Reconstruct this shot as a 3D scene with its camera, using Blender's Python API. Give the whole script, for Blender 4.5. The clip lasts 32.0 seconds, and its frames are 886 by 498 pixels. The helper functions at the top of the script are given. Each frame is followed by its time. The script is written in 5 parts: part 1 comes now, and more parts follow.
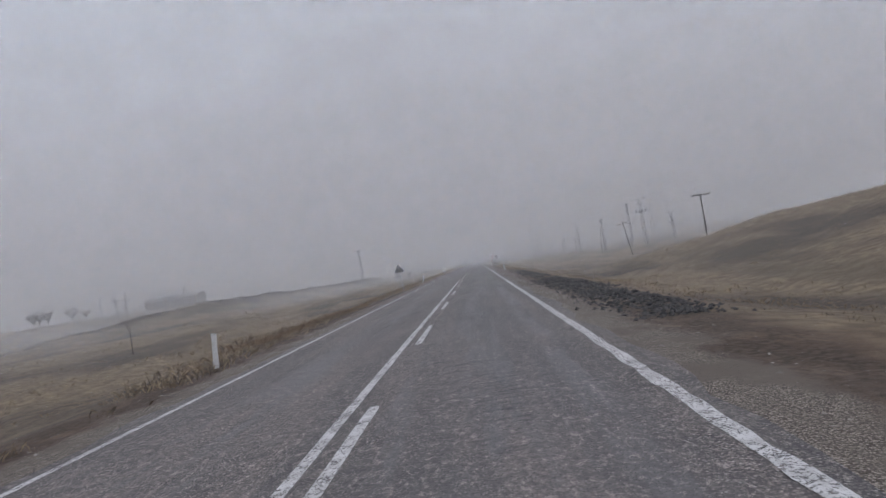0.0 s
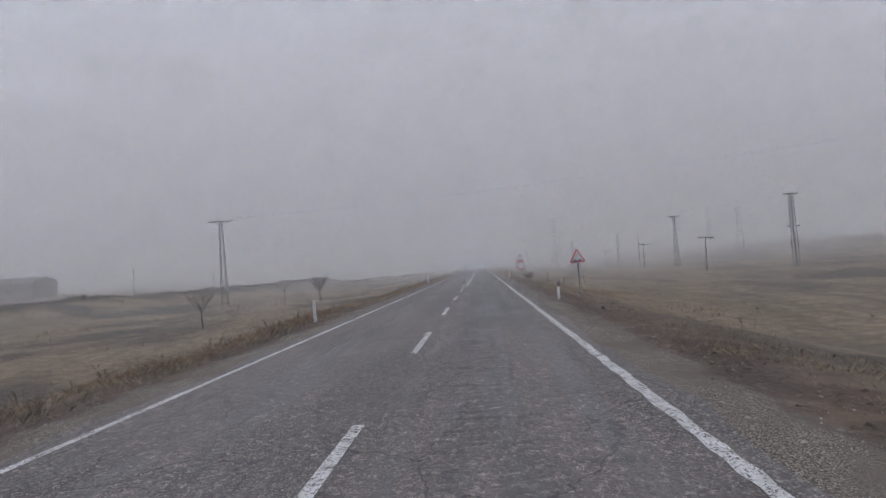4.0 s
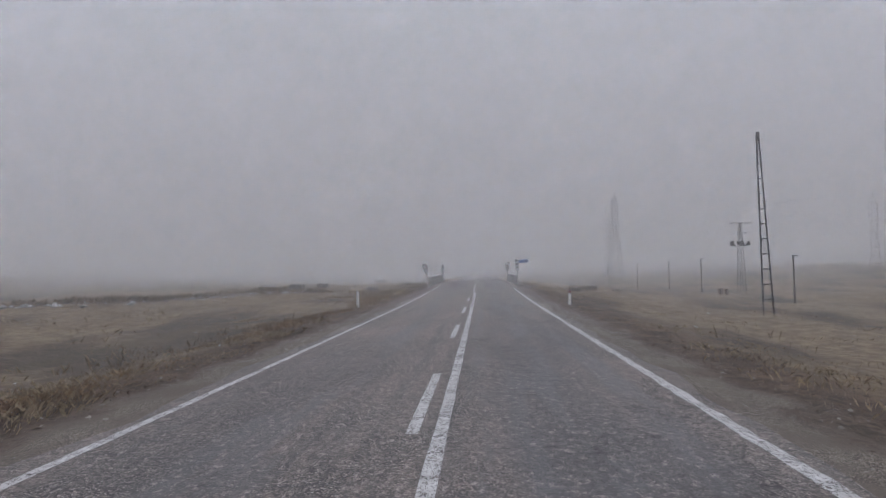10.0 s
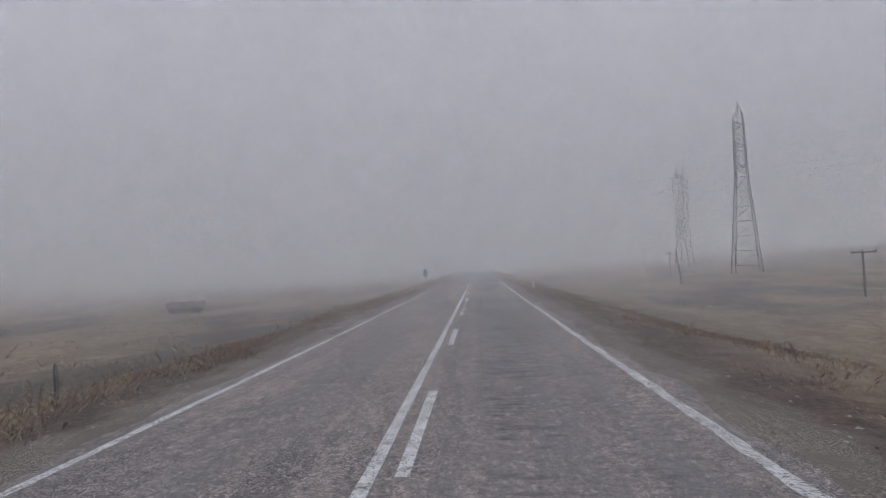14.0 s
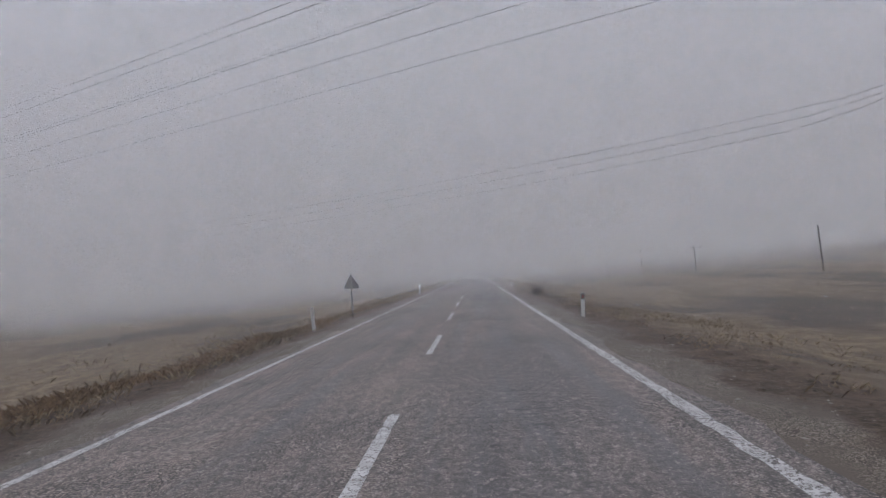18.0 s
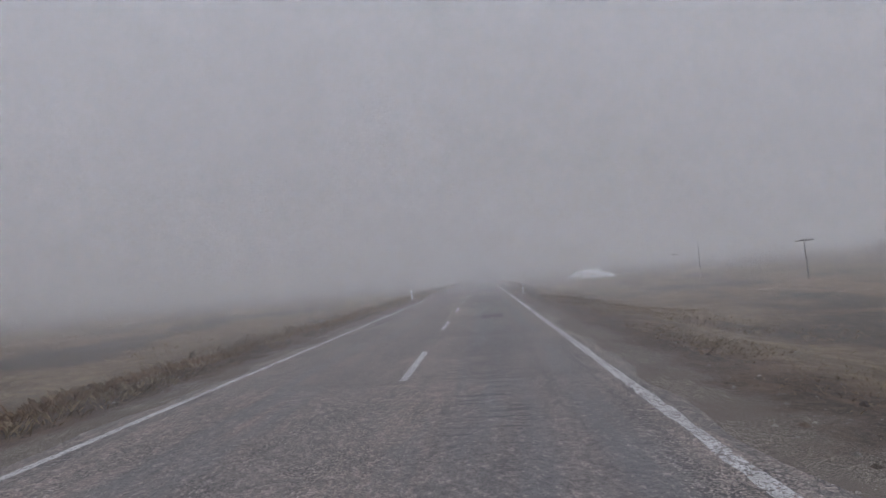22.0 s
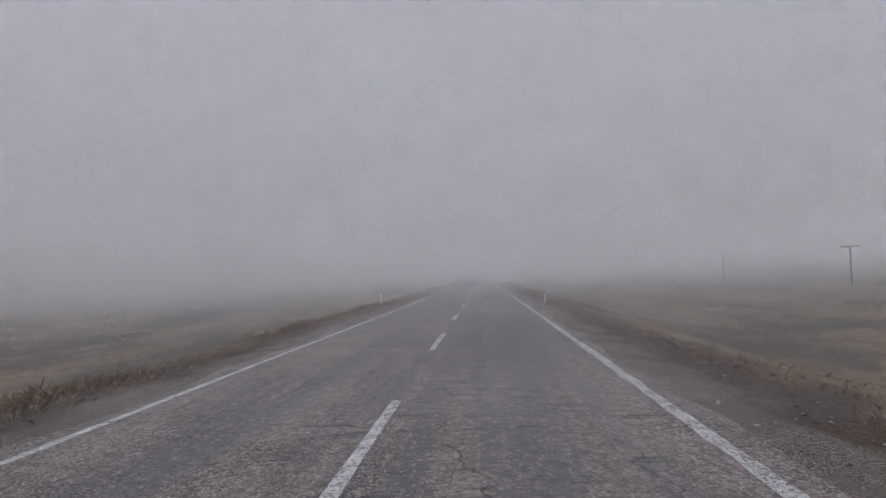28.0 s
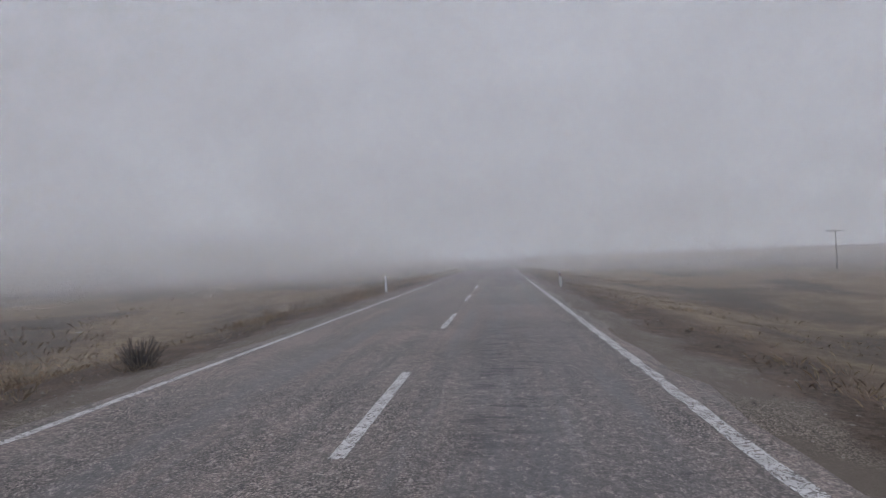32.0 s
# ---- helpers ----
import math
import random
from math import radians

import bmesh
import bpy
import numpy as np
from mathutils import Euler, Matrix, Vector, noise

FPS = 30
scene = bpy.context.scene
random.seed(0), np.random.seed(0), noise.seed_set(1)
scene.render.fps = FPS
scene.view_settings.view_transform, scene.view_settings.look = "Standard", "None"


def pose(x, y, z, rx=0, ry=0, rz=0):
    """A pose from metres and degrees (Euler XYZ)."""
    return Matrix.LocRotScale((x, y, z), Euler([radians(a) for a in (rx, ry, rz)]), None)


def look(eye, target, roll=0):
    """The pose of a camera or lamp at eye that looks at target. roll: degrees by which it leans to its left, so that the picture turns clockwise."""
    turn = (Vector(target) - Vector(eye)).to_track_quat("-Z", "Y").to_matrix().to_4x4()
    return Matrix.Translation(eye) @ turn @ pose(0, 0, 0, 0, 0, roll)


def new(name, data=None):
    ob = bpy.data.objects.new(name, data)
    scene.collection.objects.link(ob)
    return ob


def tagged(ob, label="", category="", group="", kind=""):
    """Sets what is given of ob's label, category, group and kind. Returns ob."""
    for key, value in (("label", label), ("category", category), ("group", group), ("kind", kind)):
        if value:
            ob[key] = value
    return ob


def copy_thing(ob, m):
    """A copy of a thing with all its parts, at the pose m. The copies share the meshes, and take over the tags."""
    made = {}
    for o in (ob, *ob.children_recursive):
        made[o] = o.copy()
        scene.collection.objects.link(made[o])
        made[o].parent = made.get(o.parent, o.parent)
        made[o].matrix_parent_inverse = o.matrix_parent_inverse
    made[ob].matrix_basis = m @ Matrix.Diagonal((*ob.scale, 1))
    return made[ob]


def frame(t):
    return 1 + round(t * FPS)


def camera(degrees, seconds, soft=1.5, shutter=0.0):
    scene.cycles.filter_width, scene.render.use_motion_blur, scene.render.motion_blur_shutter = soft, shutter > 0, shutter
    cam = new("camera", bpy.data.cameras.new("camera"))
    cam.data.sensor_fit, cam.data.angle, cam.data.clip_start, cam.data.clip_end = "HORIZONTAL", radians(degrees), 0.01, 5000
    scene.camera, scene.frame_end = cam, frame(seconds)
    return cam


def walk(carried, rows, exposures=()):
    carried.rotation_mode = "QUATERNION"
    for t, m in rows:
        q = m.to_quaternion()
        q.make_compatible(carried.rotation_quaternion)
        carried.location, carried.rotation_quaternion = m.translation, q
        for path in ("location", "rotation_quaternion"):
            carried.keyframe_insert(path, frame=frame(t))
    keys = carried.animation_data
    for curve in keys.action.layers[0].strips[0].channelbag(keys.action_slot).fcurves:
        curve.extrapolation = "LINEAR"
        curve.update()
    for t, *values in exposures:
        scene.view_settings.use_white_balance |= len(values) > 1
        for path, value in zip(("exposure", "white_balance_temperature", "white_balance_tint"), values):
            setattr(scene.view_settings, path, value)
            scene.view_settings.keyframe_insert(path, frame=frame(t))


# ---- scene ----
# A car-borne camera drives along a straight country road in fog. The road runs along +y, its centre line at x = 0.
cam = camera(76.2, 32.0)
PATH = [  # t, x, y, z, yaw, pitch, roll
    (0, 1.70, 0.0, 1.63, 3.41, 1.71, 9.07),
    (1, 1.68, 24.8, 1.64, 3.72, 1.76, 8.58),
    (2, 1.73, 49.7, 1.67, 3.75, 1.90, 7.76),
    (4.5, 1.52, 112.2, 1.76, 3.98, 1.96, 3.89),
    (5, 1.66, 124.8, 1.76, 4.14, 2.44, 3.91),
    (6, 1.70, 149.3, 1.84, 4.47, 2.34, 4.84),
    (7, 1.62, 174.2, 1.82, 4.89, 2.37, 5.49),
    (8, 1.24, 199.6, 1.84, 5.21, 2.05, 3.28),
    (9, 0.85, 224.5, 1.86, 4.51, 2.09, 1.98),
    (10, 0.65, 249.1, 1.81, 3.85, 2.29, 0.86),
    (11, 0.88, 274.0, 1.86, 3.82, 1.84, 1.29),
    (12, 0.86, 298.8, 2.12, 4.04, 1.75, 1.20),
    (13, 1.00, 324.0, 2.30, 4.40, 1.55, 1.81),
    (14, 0.96, 349.2, 1.97, 3.57, 1.94, 2.64),
    (16.5, 1.30, 412.6, 1.74, 4.29, 2.34, 5.32),
    (17, 1.52, 425.5, 1.63, 4.58, 2.97, 6.02),
    (18, 1.16, 450.8, 1.74, 3.35, 2.60, 4.02),
    (19, 1.27, 476.2, 1.75, 3.74, 3.10, 4.23),
    (20, 1.55, 501.8, 1.70, 3.80, 2.99, 4.24),
    (21, 1.68, 527.3, 1.67, 4.10, 3.35, 4.78),
    (22, 1.51, 552.7, 1.70, 4.18, 2.99, 4.19),
    (23, 1.60, 577.7, 1.70, 4.12, 2.81, 4.49),
    (24, 1.57, 603.1, 1.66, 3.92, 2.80, 5.02),
    (25, 1.63, 628.3, 1.70, 4.03, 3.46, 5.30),
    (25.5, 1.63, 640.9, 1.69, 4.33, 3.61, 5.18),
    (27.5, 1.25, 690.0, 1.75, 4.36, 3.09, 3.15),
    (28, 1.26, 702.2, 1.69, 4.17, 2.86, 1.80),
    (29, 1.34, 727.2, 1.67, 4.28, 2.26, 1.79),
    (30, 1.38, 751.7, 1.70, 4.59, 1.76, 1.90),
    (31, 1.61, 776.4, 1.68, 5.37, 1.06, 1.19),
    (32, 1.44, 800.6, 1.67, 5.77, 1.14, 1.85),
]
walk(cam, [(t, pose(x, y, z, 90 + p, r, w)) for t, x, y, z, w, p, r in PATH], [(0, -0.28), (6, -0.14), (11, -0.1), (13, -0.05), (32, -0.06)])

# ---- light: a thick overcast sky ----
world = bpy.data.worlds.new("overcast")
scene.world = world
world.use_nodes = True
wn, wl = world.node_tree.nodes, world.node_tree.links
sky = wn.new("ShaderNodeTexSky")
sky.sky_type, sky.sun_disc, sky.sun_elevation, sky.sun_rotation = "NISHITA", False, radians(40), radians(200)
cloud = wn.new("ShaderNodeMix")
cloud.data_type = "RGBA"
cloud.inputs["Factor"].default_value = 0.95
cloud.inputs[7].default_value = (8.0, 8.5, 9.88, 1)
wl.new(sky.outputs[0], cloud.inputs[6])
wl.new(cloud.outputs[2], wn["Background"].inputs["Color"])
wn["Background"].inputs["Strength"].default_value = 0.1
sun = new("sun", bpy.data.lights.new("sun", "SUN"))
sun.data.energy, sun.data.angle, sun.data.color = 0.5, radians(40), (1, 0.97, 0.93)
sun.matrix_world = look((0, 0, 100), (-20, 40, 0))
scene.cycles.transparent_max_bounces = 256


# ---- materials ----
class Nodes:
    """A material under construction."""

    def __init__(self, name, rough=0.9, metal=0.0, spec=0.3):
        self.m = bpy.data.materials.new(name)
        self.m.use_nodes = True
        self.t = self.m.node_tree
        self.b = self.t.nodes["Principled BSDF"]
        self.out = self.t.nodes["Material Output"]
        self.b.inputs["Roughness"].default_value = rough
        self.b.inputs["Metallic"].default_value = metal
        self.b.inputs["Specular IOR Level"].default_value = spec
        self.pos = self.t.nodes.new("ShaderNodeNewGeometry").outputs["Position"]

    def n(self, kind, **sets):
        node = self.t.nodes.new("ShaderNode" + kind)
        for k, v in sets.items():
            node.inputs[k.replace("_", " ")].default_value = v
        return node

    def link(self, a, b):
        self.t.links.new(a, b)

    def at(self, sx=1.0, sy=1.0, sz=1.0):
        v = self.n("VectorMath")
        v.operation = "MULTIPLY"
        v.inputs[1].default_value = (sx, sy, sz)
        self.link(self.pos, v.inputs[0])
        return v.outputs[0]

    def noise(self, scale, detail=4.0, rough=0.55, where=None):
        v = self.n("TexNoise", Scale=scale, Detail=detail, Roughness=rough)
        self.link(where or self.pos, v.inputs["Vector"])
        return v.outputs["Fac"]

    def ramp(self, fac, lo, hi, a=0.0, b=1.0):
        v = self.n("MapRange", From_Min=lo, From_Max=hi, To_Min=a, To_Max=b)
        v.interpolation_type = "SMOOTHSTEP"
        self.link(fac, v.inputs["Value"])
        return v.outputs[0]

    def calc(self, op, a, b):
        v = self.n("Math")
        v.operation = op
        for i, q in enumerate((a, b)):
            if isinstance(q, (int, float)):
                v.inputs[i].default_value = q
            else:
                self.link(q, v.inputs[i])
        return v.outputs[0]

    def axis(self, which):
        v = self.n("SeparateXYZ")
        self.link(self.pos, v.inputs[0])
        return v.outputs[which]

    def mix(self, fac, a, b):
        v = self.n("Mix")
        v.data_type = "RGBA"
        for i, q in ((0, fac), (6, a), (7, b)):
            if isinstance(q, tuple):
                v.inputs[i].default_value = (*q, 1)
            elif isinstance(q, float):
                v.inputs[i].default_value = q
            else:
                self.link(q, v.inputs[i])
        return v.outputs[2]

    def bump(self, height, dist, strength=0.6):
        v = self.n("Bump", Strength=strength, Distance=dist)
        self.link(height, v.inputs["Height"])
        self.link(v.outputs[0], self.b.inputs["Normal"])

    def colour(self, c):
        if isinstance(c, tuple):
            self.b.inputs["Base Color"].default_value = (*c, 1)
        else:
            self.link(c, self.b.inputs["Base Color"])
        return self


def worn(name, a, b, scale=6.0, rough=0.7, metal=0.0, lo=0.45, hi=0.7, grain=60.0, spec=0.3):
    """A surface in colour a, stained towards b, with a fine grain."""
    k = Nodes(name, rough, metal, spec)
    stain = k.ramp(k.noise(scale), lo, hi)
    fine = k.noise(grain, 2.0)
    dark = tuple(0.75 * v for v in a)
    k.colour(k.mix(stain, k.mix(k.ramp(fine, 0.3, 0.7), dark, a), b))
    k.bump(fine, 0.002, 0.3)
    return k.m


def asphalt_material():
    k = Nodes("asphalt", 0.82, spec=0.35)
    x, y = k.axis(0), k.axis(1)
    # long worn bands, grey to pinkish brown
    base = k.mix(k.ramp(k.noise(0.8, 5.0, 0.6, k.at(1.0, 0.10, 1)), 0.4, 0.6), (0.172, 0.151, 0.147), (0.258, 0.217, 0.2))
    newer = k.mix(k.ramp(k.noise(0.8, 5.0, 0.6, k.at(1.0, 0.10, 1)), 0.4, 0.6), (0.30, 0.255, 0.236), (0.40, 0.322, 0.288))
    base = k.mix(k.ramp(y, 245, 280), base, newer)
    streak = k.ramp(k.noise(1.0, 6.0, 0.65, k.at(2.2, 0.07, 1)), 0.5, 0.64)
    base = k.mix(k.calc("MULTIPLY", streak, 0.5), base, (0.13, 0.124, 0.128))
    # wheel paths, smoother and darker, broken into patches
    tracks = None
    for c, w in ((1.55, 0.85), (-1.75, 0.8), (2.75, 0.35), (0.55, 0.3)):
        f = k.ramp(k.calc("ABSOLUTE", k.calc("SUBTRACT", x, c), 0.0), w * 0.35, w, 1.0, 0.0)
        tracks = f if tracks is None else k.calc("MAXIMUM", tracks, f)
    patchy = k.calc("MULTIPLY", tracks, k.ramp(k.noise(1.0, 6.0, 0.7, k.at(1.3, 0.16, 1)), 0.42, 0.6))
    base = k.mix(k.calc("MULTIPLY", patchy, 0.7), base, (0.118, 0.116, 0.123))
    # the polished driving lane, bluish grey with ragged long edges
    lean = k.calc("ADD", x, k.calc("MULTIPLY", k.calc("SUBTRACT", k.noise(1.0, 6.0, 0.7, k.at(1.5, 0.22, 1)), 0.5), 1.6))
    band = k.ramp(k.calc("ABSOLUTE", k.calc("SUBTRACT", lean, 1.9), 0.0), 0.85, 1.3, 1.0, 0.0)
    base = k.mix(k.calc("MULTIPLY", band, k.ramp(k.noise(0.05, 3.0, 0.6, k.at(0.4, 1, 1)), 0.38, 0.6, 0.1, 0.62)), base, (0.135, 0.135, 0.146))
    # pale streaks drawn out along the lanes
    drawn = k.ramp(k.noise(1.0, 7.0, 0.72, k.at(4.5, 0.22, 1)), 0.56, 0.68)
    base = k.mix(k.calc("MULTIPLY", drawn, k.ramp(k.noise(0.12, 3.0, 0.5), 0.42, 0.6, 0.1, 0.5)), base, (0.34, 0.325, 0.325))
    # pale dusty spots
    base = k.mix(k.calc("MULTIPLY", k.ramp(k.noise(0.8, 6.0, 0.7, k.at(0.7, 0.35, 1)), 0.58, 0.72), 0.5), base, (0.33, 0.295, 0.275))
    # short dark smears across the lane, in clusters
    cross = k.ramp(k.noise(1.0, 5.0, 0.65, k.at(0.9, 4.5, 1)), 0.55, 0.68)
    cross = k.calc("MULTIPLY", cross, k.ramp(k.noise(0.16, 3.0, 0.5, k.at(1.6, 1, 1)), 0.47, 0.58))
    base = k.mix(k.calc("MULTIPLY", cross, 0.8), base, (0.07, 0.07, 0.08))
    # the old patched surface of the bridge approach
    span = k.calc("MULTIPLY", k.ramp(y, 296, 302), k.ramp(y, 333, 337, 1.0, 0.0))
    span = k.calc("MULTIPLY", span, k.ramp(k.calc("ADD", x, k.calc("MULTIPLY", k.noise(0.5), 3.0)), 1.2, 2.0, 1.0, 0.2))
    base = k.mix(k.calc("MULTIPLY", span, 0.4), base, (0.135, 0.137, 0.15))
    # chippings, standing out where the binder has worn off
    v = k.n("TexVoronoi", Scale=38.0)
    k.link(k.pos, v.inputs["Vector"])
    stone = k.ramp(v.outputs["Distance"], 0.1, 0.55, 1.0, 0.0)
    c = k.n("SeparateXYZ")
    k.link(v.outputs["Color"], c.inputs[0])
    rough = k.calc("SUBTRACT", 1.0, k.calc("MULTIPLY", band, 0.5))
    bare = k.calc("MULTIPLY", rough, k.ramp(k.noise(1.1, 6.0, 0.7, k.at(1, 0.45, 1)), 0.42, 0.62, 0.5, 1.0))
    bare = k.calc("MULTIPLY", bare, k.calc("SUBTRACT", 1.0, k.calc("MULTIPLY", patchy, 0.45)))
    pale = k.calc("MULTIPLY", k.calc("MULTIPLY", stone, k.ramp(c.outputs[0], 0.45, 0.8)), bare)
    tint = k.mix(c.outputs[1], (0.64, 0.54, 0.47), (0.50, 0.48, 0.48))
    base = k.mix(pale, base, tint)
    gap = k.calc("MULTIPLY", k.calc("MULTIPLY", k.ramp(v.outputs["Distance"], 0.38, 0.66), 0.9), bare)
    base = k.mix(gap, base, (0.05, 0.048, 0.05))
    mottle = k.ramp(k.noise(15.0, 5.0, 0.85), 0.46, 0.58, 0.0, 0.62)
    base = k.mix(mottle, base, (0.085, 0.08, 0.08))
    bright = k.ramp(k.noise(11.0, 5.0, 0.85, k.at(1, 0.7, 1)), 0.53, 0.64, 0.0, 0.62)
    base = k.mix(bright, base, (0.47, 0.41, 0.375))
    blot = k.ramp(k.noise(5.0, 6.0, 0.8, k.at(1.2, 0.8, 1)), 0.44, 0.62, 0.0, 0.45)
    base = k.mix(blot, base, (0.092, 0.088, 0.09))
    lane = k.calc("MULTIPLY", k.ramp(k.calc("ABSOLUTE", k.calc("SUBTRACT", x, 1.5), 0.0), 0.3, 0.75, 1.0, 0.0), k.ramp(k.noise(1.0, 4.0, 0.6, k.at(0.5, 0.12, 1)), 0.46, 0.56))
    scrape = k.calc("MULTIPLY", lane, k.ramp(k.noise(1.0, 5.0, 0.7, k.at(1.2, 5.5, 1)), 0.5, 0.6))
    base = k.mix(k.calc("MULTIPLY", scrape, 0.6), base, (0.05, 0.052, 0.06))
    # cracks
    w = k.n("TexVoronoi", Scale=0.55)
    w.feature = "DISTANCE_TO_EDGE"
    warp = k.n("VectorMath")
    nz = k.n("TexNoise", Scale=1.5, Detail=5.0)
    k.link(k.pos, nz.inputs["Vector"])
    k.link(k.at(1.0, 0.5, 1.0), warp.inputs[0])
    k.link(nz.outputs["Color"], warp.inputs[1])
    k.link(warp.outputs[0], w.inputs["Vector"])
    crack = k.calc("MULTIPLY", k.ramp(w.outputs["Distance"], 0.002, 0.012, 1.0, 0.0), k.ramp(k.noise(0.09, 3.0), 0.5, 0.6))
    base = k.mix(k.calc("MULTIPLY", crack, 0.65), base, (0.045, 0.044, 0.046))
    k.colour(base)
    k.link(k.ramp(patchy, 0.0, 1.0, 0.85, 0.62), k.b.inputs["Roughness"])
    k.bump(k.calc("ADD", k.calc("MULTIPLY", stone, bare), k.calc("MULTIPLY", k.noise(9.0, 4.0), 1.2)), 0.005, 0.7)
    return k.m


def ground_material():
    k = Nodes("field", 0.95, spec=0.15)
    x, y = k.axis(0), k.axis(1)
    side = k.calc("ADD", k.calc("ABSOLUTE", x, 0.0), k.calc("MULTIPLY", k.noise(0.6, 5.0), 2.2))
    straw = k.mix(k.ramp(k.noise(2.2, 6.0, 0.65), 0.35, 0.65), (0.135, 0.102, 0.070), (0.262, 0.200, 0.136))
    soil = k.mix(k.ramp(k.noise(7.0, 5.0), 0.35, 0.7), (0.066, 0.054, 0.044), (0.13, 0.105, 0.083))
    patch = k.ramp(k.noise(0.11, 6.0, 0.62, k.at(1.0, 0.45, 1)), 0.47, 0.6)
    field = k.mix(patch, straw, soil)
    furrow = k.ramp(k.noise(1.0, 4.0, 0.6, k.at(0.4, 0.02, 1)), 0.5, 0.66)
    field = k.mix(k.calc("MULTIPLY", furrow, 0.5), field, (0.10, 0.085, 0.06))
    off = k.calc("ADD", x, k.calc("MULTIPLY", k.noise(0.08, 4.0), 8.0))
    dark = k.calc("MULTIPLY", k.calc("MULTIPLY", k.ramp(off, -53, -48), k.ramp(off, -40, -43)), k.calc("MULTIPLY", k.ramp(y, 60, 110), k.ramp(y, 300, 280)))
    field = k.mix(k.calc("MULTIPLY", dark, 0.85), field, (0.06, 0.047, 0.036))
    verge = k.mix(k.ramp(k.noise(0.9, 6.0, 0.7), 0.4, 0.6), (0.080, 0.059, 0.046), (0.158, 0.112, 0.080))
    field = k.mix(k.ramp(side, 8.5, 6.8), field, verge)
    stones = k.n("TexVoronoi", Scale=52.0)
    k.link(k.pos, stones.inputs["Vector"])
    c = k.n("SeparateXYZ")
    k.link(stones.outputs["Color"], c.inputs[0])
    grit = k.mix(c.outputs[0], (0.13, 0.112, 0.098), (0.40, 0.345, 0.30))
    grit = k.mix(k.ramp(stones.outputs["Distance"], 0.35, 0.7), grit, (0.085, 0.072, 0.06))
    grit = k.mix(k.ramp(k.noise(0.7, 5.0), 0.45, 0.62), grit, (0.15, 0.125, 0.105))
    # a torn strip of bare dark earth between shoulder and grass
    torn = k.calc("MULTIPLY", k.ramp(side, 5.6, 6.2), k.ramp(side, 7.6, 6.9))
    torn = k.calc("MULTIPLY", torn, k.ramp(k.noise(1.3, 6.0, 0.7, k.at(1, 0.5, 1)), 0.4, 0.52))
    earth = k.mix(k.ramp(k.noise(9.0, 6.0, 0.7), 0.35, 0.65), (0.045, 0.034, 0.028), (0.125, 0.094, 0.073))
    k.colour(k.mix(k.calc("MULTIPLY", torn, 0.9), k.mix(k.ramp(side, 6.6, 5.4), field, grit), earth))
    rocky = k.calc("ADD", k.noise(3.0, 8.0, 0.7), k.calc("MULTIPLY", stones.outputs["Distance"], -0.12))
    k.bump(rocky, 0.06, 0.9)
    return k.m


def paint_material(name, lo, hi):
    """Road paint, worn away in flecks."""
    k = Nodes(name, 0.7, spec=0.3)
    k.colour(k.mix(k.ramp(k.noise(5.0, 5.0), 0.35, 0.7), (0.66, 0.65, 0.65), (0.47, 0.455, 0.45)))
    wear = k.calc("ADD", k.calc("MULTIPLY", k.noise(30.0, 5.0, 0.75), 0.74), k.calc("MULTIPLY", k.noise(2.6, 6.0, 0.7), 0.26))
    keep = k.ramp(wear, lo, hi)
    clear = k.n("BsdfTransparent")
    both = k.n("MixShader")
    k.link(keep, both.inputs[0])
    k.link(clear.outputs[0], both.inputs[1])
    k.link(k.b.outputs[0], both.inputs[2])
    k.link(both.outputs[0], k.out.inputs[0])
    return k.m


def mend_sheen_material():
    """Pale mended patches and wet sheen painted as colour over the asphalt, broken at the edges."""
    k = Nodes("pale_patch_and_sheen", 0.75, spec=0.3)
    k.colour(k.mix(k.ramp(k.noise(14.0, 5.0, 0.8), 0.4, 0.62), (0.31, 0.305, 0.313), (0.19, 0.182, 0.184)))
    wear = k.calc("ADD", k.calc("MULTIPLY", k.noise(9.0, 6.0, 0.75), 0.4), k.calc("MULTIPLY", k.noise(1.6, 5.0, 0.7, k.at(1, 0.6, 1)), 0.6))
    both = k.n("MixShader")
    k.link(k.ramp(wear, 0.44, 0.58, 0.0, 0.7), both.inputs[0])
    k.link(k.n("BsdfTransparent").outputs[0], both.inputs[1])
    k.link(k.b.outputs[0], both.inputs[2])
    k.link(both.outputs[0], k.out.inputs[0])
    return k.m


def straw_material(name, dark, pale):
    k = Nodes(name, 0.9, spec=0.15)
    g = k.n("NewGeometry")
    k.colour(k.mix(g.outputs["Random Per Island"], dark, pale))
    return k.m


